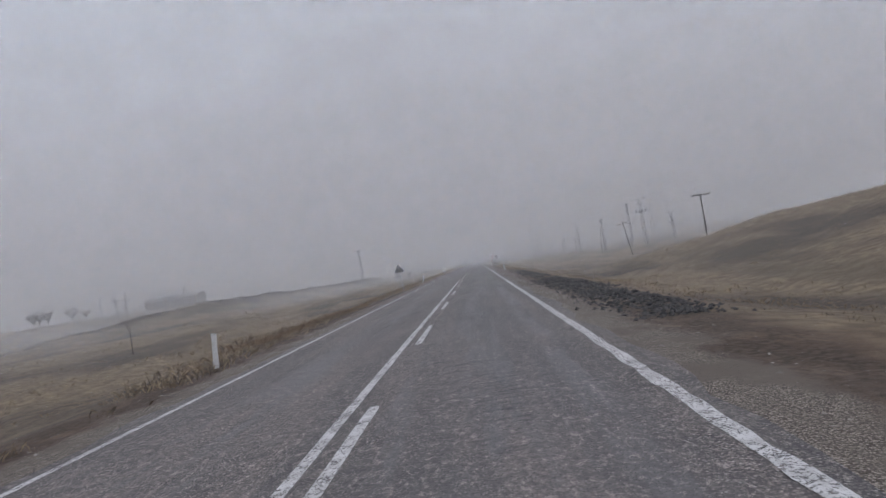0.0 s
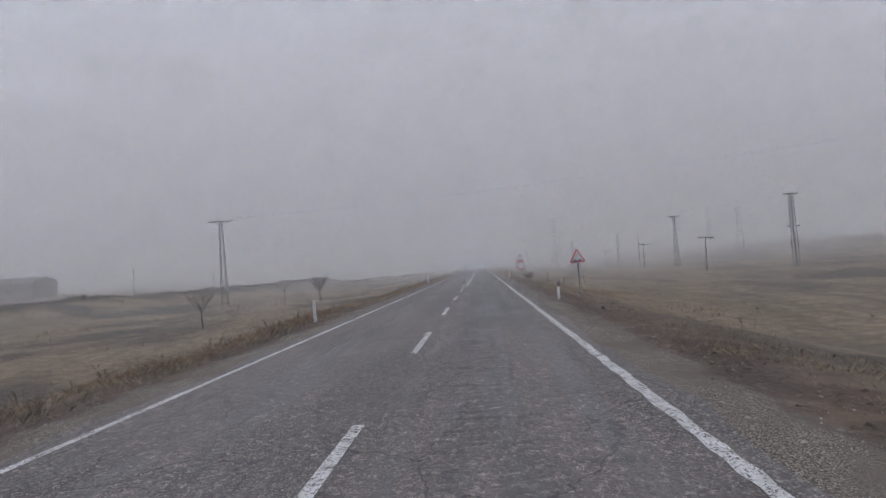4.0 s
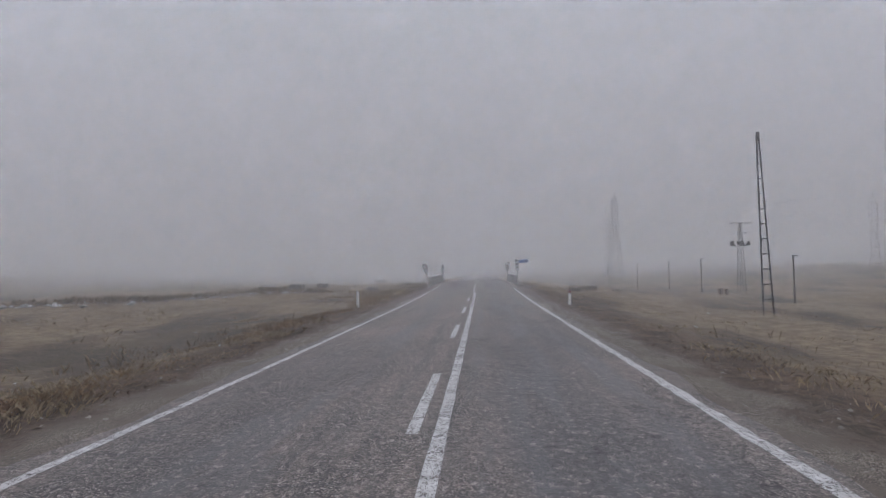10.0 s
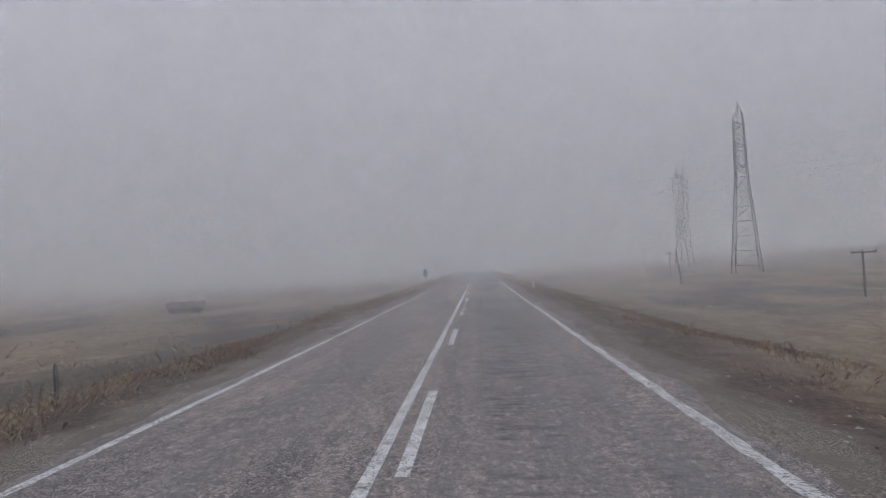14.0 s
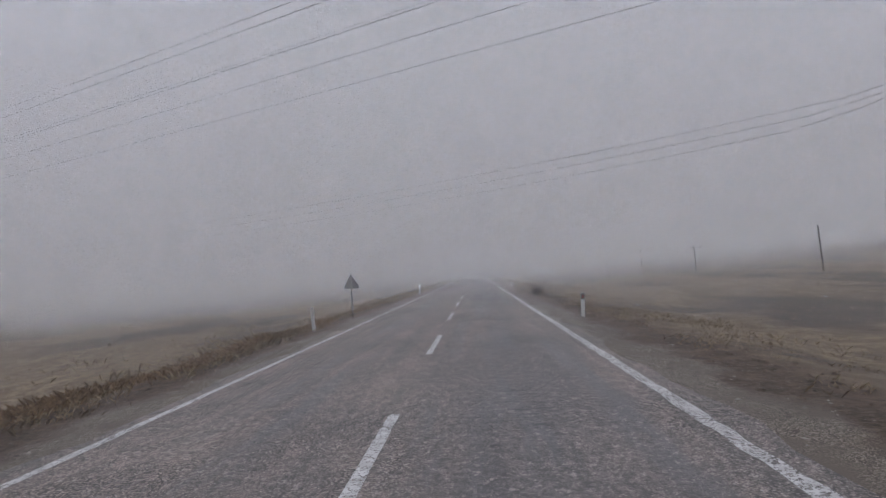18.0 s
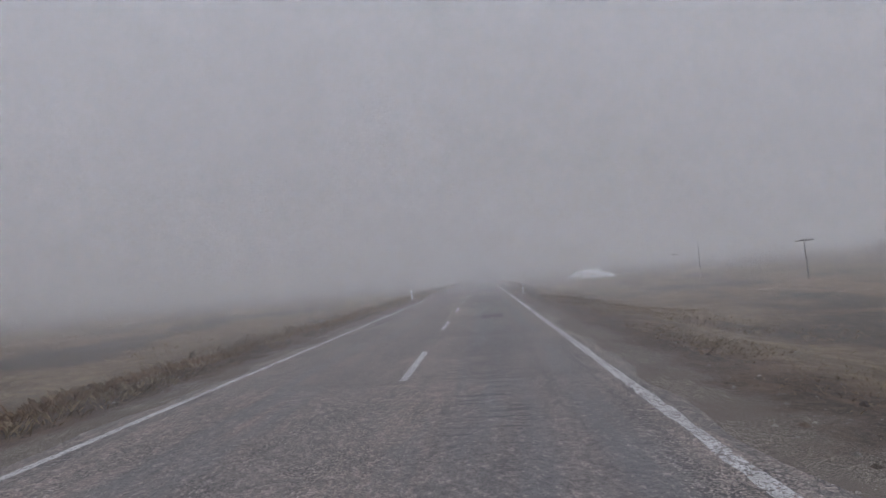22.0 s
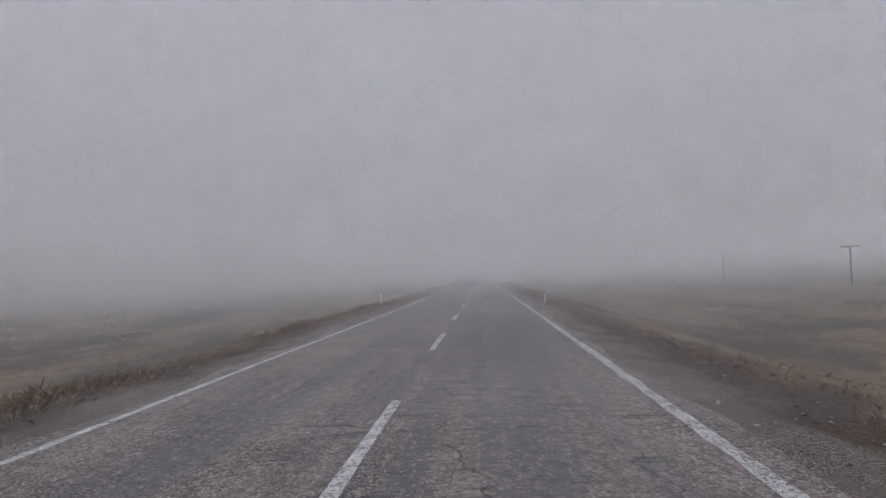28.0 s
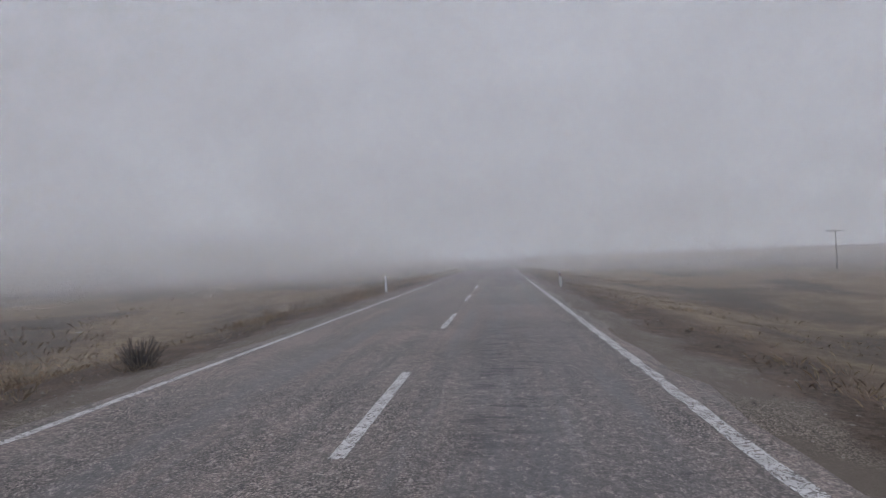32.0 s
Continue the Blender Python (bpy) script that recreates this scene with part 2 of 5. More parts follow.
def mist_sheet_material():
    """Thin sheets standing in for fog: they let most of the light through and scatter the rest."""
    k = Nodes("mist_sheets")
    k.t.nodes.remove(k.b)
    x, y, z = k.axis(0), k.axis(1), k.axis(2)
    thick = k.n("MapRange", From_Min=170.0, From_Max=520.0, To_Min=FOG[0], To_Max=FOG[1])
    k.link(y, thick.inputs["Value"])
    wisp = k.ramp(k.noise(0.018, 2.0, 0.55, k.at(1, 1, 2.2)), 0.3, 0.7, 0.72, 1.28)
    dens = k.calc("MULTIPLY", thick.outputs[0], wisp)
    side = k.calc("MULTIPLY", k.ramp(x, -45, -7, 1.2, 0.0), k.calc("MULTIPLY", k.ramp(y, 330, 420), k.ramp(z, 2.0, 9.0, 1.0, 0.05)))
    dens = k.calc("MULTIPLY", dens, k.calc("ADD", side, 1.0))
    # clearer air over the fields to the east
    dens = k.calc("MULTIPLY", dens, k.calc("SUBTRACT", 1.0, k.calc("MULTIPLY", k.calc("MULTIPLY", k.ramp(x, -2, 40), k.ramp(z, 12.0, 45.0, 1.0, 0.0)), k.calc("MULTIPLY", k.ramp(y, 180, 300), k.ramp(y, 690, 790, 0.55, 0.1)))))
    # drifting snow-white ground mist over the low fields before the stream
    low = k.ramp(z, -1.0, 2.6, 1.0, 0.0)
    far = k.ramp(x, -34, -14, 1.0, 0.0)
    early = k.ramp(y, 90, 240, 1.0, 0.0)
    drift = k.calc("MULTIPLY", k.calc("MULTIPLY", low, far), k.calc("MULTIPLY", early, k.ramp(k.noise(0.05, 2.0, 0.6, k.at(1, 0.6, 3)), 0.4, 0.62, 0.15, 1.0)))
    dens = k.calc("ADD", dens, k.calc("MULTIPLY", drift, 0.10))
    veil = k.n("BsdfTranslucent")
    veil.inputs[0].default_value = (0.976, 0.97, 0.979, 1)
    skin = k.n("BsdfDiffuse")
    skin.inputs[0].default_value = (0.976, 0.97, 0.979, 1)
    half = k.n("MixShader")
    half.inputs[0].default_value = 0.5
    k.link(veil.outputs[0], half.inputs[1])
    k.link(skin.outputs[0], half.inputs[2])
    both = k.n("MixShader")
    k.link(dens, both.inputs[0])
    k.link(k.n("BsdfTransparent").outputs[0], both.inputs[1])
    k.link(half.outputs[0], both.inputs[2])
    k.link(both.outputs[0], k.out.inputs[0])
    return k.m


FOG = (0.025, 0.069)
M = {
    "asphalt": asphalt_material(),
    "field": ground_material(),
    "paint": paint_material("road_paint", 0.42, 0.5),
    "worn_paint": paint_material("worn_road_paint", 0.452, 0.497),
    "chunk_paint": paint_material("broken_road_paint", 0.475, 0.515),
    "old_paint": paint_material("flaking_road_paint", 0.52, 0.57),
    "mist_sheets": mist_sheet_material(),
    "straw": straw_material("dry_grass", (0.165, 0.122, 0.082), (0.37, 0.285, 0.19)),
    "weed": straw_material("dead_weeds", (0.085, 0.064, 0.046), (0.19, 0.14, 0.095)),
    # brown weeds, their reddish tint painted in from a windscreen reflection
    "brown": straw_material("reddened_weeds", (0.13, 0.085, 0.055), (0.30, 0.205, 0.125)),
    "stone": straw_material("loose_stones", (0.10, 0.088, 0.076), (0.36, 0.33, 0.3)),
    "clod": straw_material("asphalt_lumps", (0.022, 0.022, 0.024), (0.10, 0.094, 0.092)),
    "earth": straw_material("torn_earth", (0.05, 0.038, 0.03), (0.155, 0.118, 0.092)),
    "grit": straw_material("crushed_stone", (0.09, 0.082, 0.076), (0.27, 0.245, 0.225)),
    "mend_sheen": mend_sheen_material(),
    "rubble": straw_material("rubble", (0.10, 0.09, 0.085), (0.5, 0.48, 0.46)),
    "steel": worn("galvanised_steel", (0.30, 0.305, 0.315), (0.16, 0.13, 0.11), 3.0, 0.6, 0.5),
    "lattice": worn("weathered_lattice_steel", (0.115, 0.117, 0.125), (0.10, 0.075, 0.06), 2.0, 0.7, 0.3),
    "wood": worn("tarred_pole_wood", (0.085, 0.07, 0.058), (0.14, 0.118, 0.1), 4.0, 0.9),
    "bark": worn("bare_bark", (0.07, 0.057, 0.05), (0.12, 0.1, 0.085), 9.0, 0.95),
    "rail": worn("chalky_white_railing_paint", (0.62, 0.62, 0.64), (0.34, 0.31, 0.29), 3.0, 0.7),
    # darker copy of the railing paint: shade put into the colour, with stains
    "rail_shade": worn("stained_shaded_railing_paint", (0.40, 0.395, 0.40), (0.20, 0.17, 0.15), 4.0, 0.75),
    "concrete": worn("stained_concrete", (0.20, 0.185, 0.17), (0.12, 0.105, 0.09), 1.5, 0.9),
    "post": worn("white_plastic_post", (0.70, 0.70, 0.70), (0.48, 0.45, 0.42), 8.0, 0.5),
    "reflector": worn("red_reflector", (0.33, 0.035, 0.04), (0.2, 0.05, 0.05), 20.0, 0.35),
    "black": worn("black_film", (0.028, 0.028, 0.033), (0.07, 0.07, 0.075), 8.0, 0.5),
    "white": worn("white_sign_film", (0.72, 0.73, 0.76), (0.5, 0.48, 0.47), 4.0, 0.4),
    "red": worn("faded_red_sign_film", (0.42, 0.06, 0.075), (0.36, 0.13, 0.13), 6.0, 0.4),
    "blue": worn("blue_sign_film", (0.05, 0.125, 0.37), (0.08, 0.16, 0.36), 5.0, 0.4),
    "tin": worn("bare_sign_back", (0.23, 0.235, 0.25), (0.15, 0.15, 0.155), 4.0, 0.55, 0.3),
    "wire": worn("conductor_wire", (0.05, 0.05, 0.055), (0.08, 0.08, 0.085), 1.0, 0.6),
    "glass": worn("insulator_glaze", (0.07, 0.05, 0.045), (0.12, 0.11, 0.1), 9.0, 0.3),
    "salt": worn("white_gravel_heap", (0.90, 0.91, 0.92), (0.8, 0.8, 0.81), 1.2, 0.95, grain=14.0),
    "wall": worn("barn_wall", (0.16, 0.145, 0.135), (0.10, 0.09, 0.085), 0.8, 0.9),
    "roof": worn("barn_roof_sheet", (0.15, 0.145, 0.15), (0.10, 0.09, 0.085), 0.7, 0.8),
    "barrel": worn("rusty_barrel", (0.13, 0.075, 0.055), (0.08, 0.06, 0.055), 6.0, 0.8),
    "twig": straw_material("dark_twigs", (0.04, 0.032, 0.028), (0.11, 0.085, 0.07)),
    "litter": worn("pale_litter", (0.6, 0.6, 0.62), (0.4, 0.38, 0.36), 9.0, 0.6),
}


# ---- mesh helpers ----
class Geo:
    """Vertices and faces of one mesh."""

    def __init__(self):
        self.v, self.f = [], []

    def add(self, v, f):
        k = len(self.v)
        self.v += [tuple(p) for p in v]
        self.f += [tuple(i + k for i in q) for q in f]
        return self

    def tube(self, a, b, r0, r1=None, n=8, caps=True):
        a, b = Vector(a), Vector(b)
        r1 = r0 if r1 is None else r1
        d = (b - a).normalized()
        s = d.orthogonal().normalized()
        u = d.cross(s)
        ring = [(math.cos(2 * math.pi * i / n), math.sin(2 * math.pi * i / n)) for i in range(n)]
        v = [a + (s * c + u * e) * r0 for c, e in ring] + [b + (s * c + u * e) * r1 for c, e in ring]
        f = [(i, (i + 1) % n, n + (i + 1) % n, n + i) for i in range(n)]
        if caps:
            f += [tuple(range(n - 1, -1, -1)), tuple(range(n, 2 * n))]
        return self.add(v, f)

    def box(self, x0, x1, y0, y1, z0, z1, bevel=0.0):
        b = bevel
        if not b:
            v = [(x, y, z) for z in (z0, z1) for x, y in ((x0, y0), (x1, y0), (x1, y1), (x0, y1))]
            return self.add(v, [(3, 2, 1, 0), (4, 5, 6, 7), (0, 1, 5, 4), (1, 2, 6, 5), (2, 3, 7, 6), (3, 0, 4, 7)])
        loop = lambda e, z: [(x0 + e, y0, z), (x1 - e, y0, z), (x1, y0 + e, z), (x1, y1 - e, z), (x1 - e, y1, z), (x0 + e, y1, z), (x0, y1 - e, z), (x0, y0 + e, z)]
        inner = lambda z: [(min(max(x, x0 + b), x1 - b), min(max(y, y0 + b), y1 - b), z) for x, y, _ in loop(b, z)]
        v = inner(z0) + loop(b, z0 + b) + loop(b, z1 - b) + inner(z1)
        f = [tuple(range(7, -1, -1)), tuple(range(24, 32))]
        for r in range(3):
            f += [(8 * r + i, 8 * r + (i + 1) % 8, 8 * r + 8 + (i + 1) % 8, 8 * r + 8 + i) for i in range(8)]
        return self.add(v, f)

    def plate(self, outline, y0, y1):
        """A flat shape in x and z, with thickness along y."""
        n = len(outline)
        v = [(x, y0, z) for x, z in outline] + [(x, y1, z) for x, z in outline]
        f = [tuple(range(n)), tuple(range(2 * n - 1, n - 1, -1))]
        f += [(i, n + i, n + (i + 1) % n, (i + 1) % n) for i in range(n)]
        return self.add(v, f)

    def band(self, outer, inner, y0, y1):
        """A closed band between two outlines of as many points."""
        n = len(outer)
        v = [(x, y, z) for y in (y0, y1) for o in (outer, inner) for x, z in o]
        f = []
        for i in range(n):
            j = (i + 1) % n
            f += [(i, j, n + j, n + i), (2 * n + j, 2 * n + i, 3 * n + i, 3 * n + j), (j, i, 2 * n + i, 2 * n + j), (n + i, n + j, 3 * n + j, 3 * n + i)]
        return self.add(v, f)

    def mesh(self, name, material, smooth=False):
        me = bpy.data.meshes.new(name)
        me.from_pydata(self.v, [], self.f)
        me.materials.append(material)
        if smooth:
            me.polygons.foreach_set("use_smooth", [True] * len(me.polygons))
        me.update()
        return me


def part(name, geo, material, parent, label="", smooth=False):
    ob = new(name, geo.mesh(name, M[material], smooth))
    ob.parent = parent
    if label:
        ob["label"] = label
    return ob


def thing(name, m, label, category, group="", kind=""):
    ob = new(name)
    ob.matrix_basis = m
    ob.empty_display_size = 0.3
    return tagged(ob, label, category, group, kind)


def disc(r, n=28, cx=0.0, cz=0.0):
    return [(cx + r * math.cos(2 * math.pi * i / n), cz + r * math.sin(2 * math.pi * i / n)) for i in range(n)]


def tri(side, cz=0.0, soft=0.06):
    """A warning triangle with its corners cut, centred on cz."""
    h = side * 0.866
    c = [(-side / 2, cz - h / 3), (side / 2, cz - h / 3), (0, cz + 2 * h / 3)]
    out = []
    for i in range(3):
        a, p, b = c[i - 1], c[i], c[(i + 1) % 3]
        for q, s in ((a, soft), (b, soft)):
            d = math.hypot(q[0] - p[0], q[1] - p[1])
            out.append((p[0] + (q[0] - p[0]) * s / d, p[1] + (q[1] - p[1]) * s / d))
    return out


# ---- the lie of the land ----
def rise(y):
    """The road climbs a little onto the bridge over the stream."""
    return 0.45 * np.exp(-(((np.asarray(y, float) - 318) / 26) ** 2))


def smooth(a, b, v):
    t = np.clip((v - a) / (b - a), 0, 1)
    return t * t * (3 - 2 * t)


def relief(x, y):
    return (0.10 * np.sin(0.31 * x + 0.17 * y) + 0.08 * np.sin(0.53 * x - 0.41 * y + 1.3) + 0.05 * np.sin(1.1 * x + 0.9 * y)
            + 0.035 * np.sin(2.3 * x - 1.7 * y + 0.4) + 0.28 * np.sin(0.043 * x + 0.021 * y + 2) + 0.2 * np.sin(0.02 * x - 0.035 * y))


def land(x, y):
    """Height of the ground."""
    x, y = np.asarray(x, float), np.asarray(y, float)
    a = np.abs(x)
    out = -0.10 * smooth(3.7, 5.4, a)
    left, right = x < 0, x >= 0
    out = out - np.where(left, 0.85 * smooth(5.4, 11, a), 0.95 * smooth(5.4, 12, a))
    out = out + relief(x, y) * smooth(5, 12, a)
    # left: a low bank far out, then rising fields
    bank = np.exp(-(((x + 50 + 2 * np.sin(y / 37)) / 5.5) ** 2)) * (1 - smooth(270, 320, y)) * smooth(50, 110, y)
    out = out + np.where(left, 2.3 * bank + 3.6 * smooth(85, 170, a), 0)
    # right: a cut bank beside the first stretch, flat fields, a far slope
    hill = (3.7 * smooth(9, 30, x) - 0.8 * smooth(38, 80, x)) * (1 - smooth(40, 84, y))
    out = out + np.where(right, hill + 5.0 * smooth(75, 260, x), 0)
    out = out - np.where(right, 0.75 * smooth(11, 28, x) * (1 - smooth(400, 520, y)) * smooth(60, 100, y), 0)
    # the stream's bed under the bridge
    bed = np.exp(-(((y - 317) / 5.0) ** 2)) * smooth(5.6, 8.5, a) * (1 - smooth(60, 160, a))
    out = out - 1.5 * bed
    # a gravel pull-in between road and heap
    return out + rise(y) * (1 - smooth(8, 40, a))


def gz(x, y):
    return float(land(x, y))


def spot(x, y, dz=0.0, turn=0.0, lean=(0.0, 0.0)):
    """A pose on the ground."""
    return pose(x, y, gz(x, y) + dz, lean[0], lean[1], turn)


def ground():
    near = np.arange(-1.0, 1.01, 0.5) * 2
    half = np.concatenate([np.arange(3.0, 8.0, 0.35), np.arange(8.0, 20, 0.9), np.arange(20, 60, 3.0), np.arange(60, 160, 8), [180, 230, 320, 480, 760, 1200]])
    xs = np.concatenate([-half[::-1], near, half])
    ys = np.concatenate([[-900, -500, -250, -120, -60], np.arange(-30, 960, 1.5), np.arange(960, 1200, 8), [1260, 1400, 1700, 2200, 2900]])
    X, Y = np.meshgrid(xs, ys)
    Z = land(X, Y) - 0.09 * (np.abs(X) < 3.3)
    nx, ny = len(xs), len(ys)
    idx = np.arange(nx * ny).reshape(ny, nx)
    quads = np.stack([idx[:-1, :-1], idx[:-1, 1:], idx[1:, 1:], idx[1:, :-1]], -1).reshape(-1, 4)
    me = bpy.data.meshes.new("ground")
    me.from_pydata(np.stack([X, Y, Z], -1).reshape(-1, 3).tolist(), [], quads.tolist())
    me.polygons.foreach_set("use_smooth", [True] * len(me.polygons))
    me.materials.append(M["field"])
    return tagged(new("ground", me), "dry winter fields with straw grass and bare brown earth", "ground", kind="structure")


def strip(geo, x, w, y0, y1, z, rag=0.0, step=1.5, seed=0):
    """A ribbon on the road."""
    n = max(1, int(round((y1 - y0) / step)))
    ys = np.linspace(y0, y1, n + 1)
    rng = np.random.RandomState(seed)
    le, ri = x - w / 2 + rag * rng.uniform(-1, 1, n + 1), x + w / 2 + rag * rng.uniform(-1, 1, n + 1)
    zz = rise(ys) + z
    v = [p for i in range(n + 1) for p in ((le[i], ys[i], zz[i]), (ri[i], ys[i], zz[i]))]
    return geo.add(v, [(2 * i, 2 * i + 1, 2 * i + 3, 2 * i + 2) for i in range(n)])


def road():
    g = Geo()
    ys = np.concatenate([np.arange(-120, 980, 0.8), np.arange(980, 1500, 10)])
    rng = np.random.RandomState(4)
    edge = 3.86 + 0.09 * np.sin(ys * 0.9) + 0.07 * np.sin(ys * 2.3 + 1) + rng.uniform(-0.06, 0.06, len(ys))
    edge2 = 3.84 + 0.09 * np.sin(ys * 0.7 + 2) + 0.07 * np.sin(ys * 1.9) + rng.uniform(-0.06, 0.06, len(ys))
    cols = (-1.0, -0.62, -0.25, 0.0, 0.25, 0.62, 1.0)
    rows = []
    for y, a, b in zip(ys, edge, edge2):
        z = float(rise(y))
        row = [(-a, y, z - 0.16)]
        for c in cols:
            w = a if c < 0 else b
            row.append((c * w, y, z + 0.012 - 0.012 * abs(c) ** 2))
        row.append((b + 0.03, y, z - 0.16))
        rows.append(row)
    n = len(rows[0])
    g.v = [p for r in rows for p in r]
    g.f = [(n * i + j, n * i + j + 1, n * (i + 1) + j + 1, n * (i + 1) + j) for i in range(len(rows) - 1) for j in range(n - 1)]
    ob = new("road", g.mesh("road", M["asphalt"]))
    return tagged(ob, "worn grey chip-sealed country road with patched wheel tracks", "road", kind="structure")


ground()
road_ob = road()

# ---- road paint ----
LIFT = 0.017


def marking(name, x, w, y0, y1, material, rag=0.004, seed=0, label="", z=LIFT, step=0.6):
    ob = new(name, strip(Geo(), x, w, y0, y1, z, rag, step, seed).mesh(name, M[material]))
    ob.parent = road_ob
    if label:
        ob["label"] = label
    return ob


# edge lines, in runs with breaks where the asphalt was mended
LEFT_RUNS = [(-60, 18), (18.3, 74), (74.4, 121), (121.5, 205), (205.2, 302.6), (339, 366), (366.3, 470), (470.2, 506), (506.3, 700), (700.3, 1000)]
RIGHT_RUNS = [(-60, 48), (48.3, 151), (151.3, 298.8), (316, 324), (325, 330), (331.3, 334.2), (334.8, 480), (480.2, 600), (600.3, 640), (640.3, 1000)]
for k, (a, b) in enumerate(LEFT_RUNS):
    marking("edge_line", -3.5, 0.13, a, b, "paint", 0.006, k, "worn white edge line", 0.012)
for k, (a, b) in enumerate(RIGHT_RUNS):
    inner = 3.05 if 300 < a < 331 else 3.36 if 331 < a < 334.5 else 3.48
    marking("edge_line", inner, 0.17, a, b, "paint" if a < 200 else "worn_paint", 0.022, 40 + k, "flaking white edge line", 0.012, 0.3)
marking("edge_line", -3.35, 0.13, 308, 337, "old_paint", 0.02, 77, "almost vanished white edge line", 0.012)
# centre line: double before the bridge and after it, single dashes elsewhere
marking("centre_line", -0.17, 0.14, -60, 53, "paint", 0.006, 81, "unbroken white centre line")
marking("centre_line", 0.17, 0.16, 149, 292, "paint", 0.006, 82, "unbroken white centre line")
marking("centre_line", 0.02, 0.14, 294.5, 309, "paint", 0.01, 83, "worn white centre line")
marking("centre_line", 0.26, 0.14, 313, 335.2, "worn_paint", 0.012, 84, "flaking white centre line")
marking("centre_line", -0.14, 0.14, 336.5, 418, "paint", 0.006, 85, "unbroken white centre line")
marking("centre_line", -0.08, 0.15, 418, 424.5, "old_paint", 0.02, 86, "almost vanished centre line")
marking("centre_line", 0.3, 0.17, 424.5, 431.6, "chunk_paint", 0.03, 87, "flaked centre line in broken chunks", LIFT, 0.25)
marking("centre_line", 0.42, 0.14, 431.2, 437, "chunk_paint", 0.03, 88, "flaked centre line in broken chunks", LIFT, 0.25)
for a, b, x in ((690, 699, 0.2), (778, 786, 0.22)):
    marking("old_dash", x, 0.16, a, b, "old_paint", 0.02, int(a), "almost vanished dash")
for k in range(-3, 112):
    far = 9.0 * k + (7.1 if 9 * k < 425 else 8.0)
    if 293 < far < 337:
        continue
    if 203 < far < 207:
        far -= 0.8
    if 428 < far < 441:
        far += 2.1 if far < 435 else -1.0
    side = 0.15 if far < 57 else 0.0 if far < 149 else -0.15 if far < 290 else 0.17 if far < 425 else 0.0
    marking("dash", side, 0.145, far - 3.7, far, "paint", 0.004, 100 + k)

# pale smears on the driving lane and cross joints: mended patches, and wet sheen as colour
for k, (x, w, a, b) in enumerate(((1.5, 1.1, 144.3, 145.2), (1.5, 1.0, 140.4, 141.2), (1.4, 1.0, 129.9, 130.5), (1.1, 0.5, 152, 160), (-1.7, 0.6, 196, 214), (0.55, 0.35, 200, 226),
                                  (-1.5, 1.4, 299, 311), (-2.4, 1.0, 311, 326), (1.3, 0.7, 302, 309), (1.6, 1.3, 322, 325), (1.2, 0.9, 615, 621), (1.9, 1.5, 612.6, 614.4), (2.6, 0.8, 611, 613.2),
                                  (-1.3, 1.3, 617.0, 617.7), (1.3, 0.6, 744, 749), (2.5, 0.7, 763, 766), (1.4, 0.45, 770, 774), (1.3, 1.0, 545, 549), (1.7, 0.8, 575, 577), (1.5, 0.7, 505, 509))):
    marking("pale_smear", x, w, a, b, "mend_sheen", 0.16 * min(1.0, w), 300 + k, "pale smear of mended asphalt and painted wet sheen", 0.0145, 0.25)

# ---- fog: flat see-through sheets added across the valley as haze, open along the driving line ----
def mist_sheets():
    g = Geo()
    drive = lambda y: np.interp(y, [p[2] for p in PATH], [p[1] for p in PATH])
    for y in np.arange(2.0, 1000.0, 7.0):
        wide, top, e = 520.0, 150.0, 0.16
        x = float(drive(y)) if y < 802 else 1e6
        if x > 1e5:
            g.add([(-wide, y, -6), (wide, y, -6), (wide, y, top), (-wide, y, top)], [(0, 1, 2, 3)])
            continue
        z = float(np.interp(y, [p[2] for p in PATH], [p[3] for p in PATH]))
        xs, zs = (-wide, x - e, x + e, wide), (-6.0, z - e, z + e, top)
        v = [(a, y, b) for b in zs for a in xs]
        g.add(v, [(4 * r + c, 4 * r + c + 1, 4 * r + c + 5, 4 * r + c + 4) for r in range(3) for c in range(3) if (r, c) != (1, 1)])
    ob = new("mist_sheets", g.mesh("mist_sheets", M["mist_sheets"]))
    tagged(ob, "stacked translucent sheets standing in for pale grey fog over the road and fields", "fog", kind="stuff")


mist_sheets()

# ---- delineator posts ----
def delineator(red):
    ob = thing("delineator_post", pose(0, 0, 0), "", "road post")
    g = Geo()
    w, d, h = 0.062, 0.05, 0.84 if red else 0.9
    base = [(-w, -d), (w, -d), (w, 0.02), (0.03, d), (-0.03, d), (-w, 0.02)]
    v = [(x, y, -0.25) for x, y in base] + [(x * 0.94, y * 0.94, h - 0.05 * (y + d) / (2 * d)) for x, y in base]
    g.add(v, [(i, (i + 1) % 6, 6 + (i + 1) % 6, 6 + i) for i in range(6)] + [(6, 7, 8, 9, 10, 11)])
    part("post_body", g, "post", ob)
    if red:
        part("collar", Geo().box(-w - 0.004, w + 0.004, -d - 0.004, -d + 0.02, h - 0.24, h - 0.03), "black", ob, "dark reflector collar")
        part("reflector", Geo().box(-0.02, 0.02, -d - 0.012, -d - 0.002, h - 0.2, h - 0.07, 0.004), "reflector", ob, "red reflector")
    else:
        part("cap", Geo().box(-w - 0.003, w + 0.003, -d - 0.003, 0.02, h - 0.012, h + 0.006), "post", ob)
    return ob


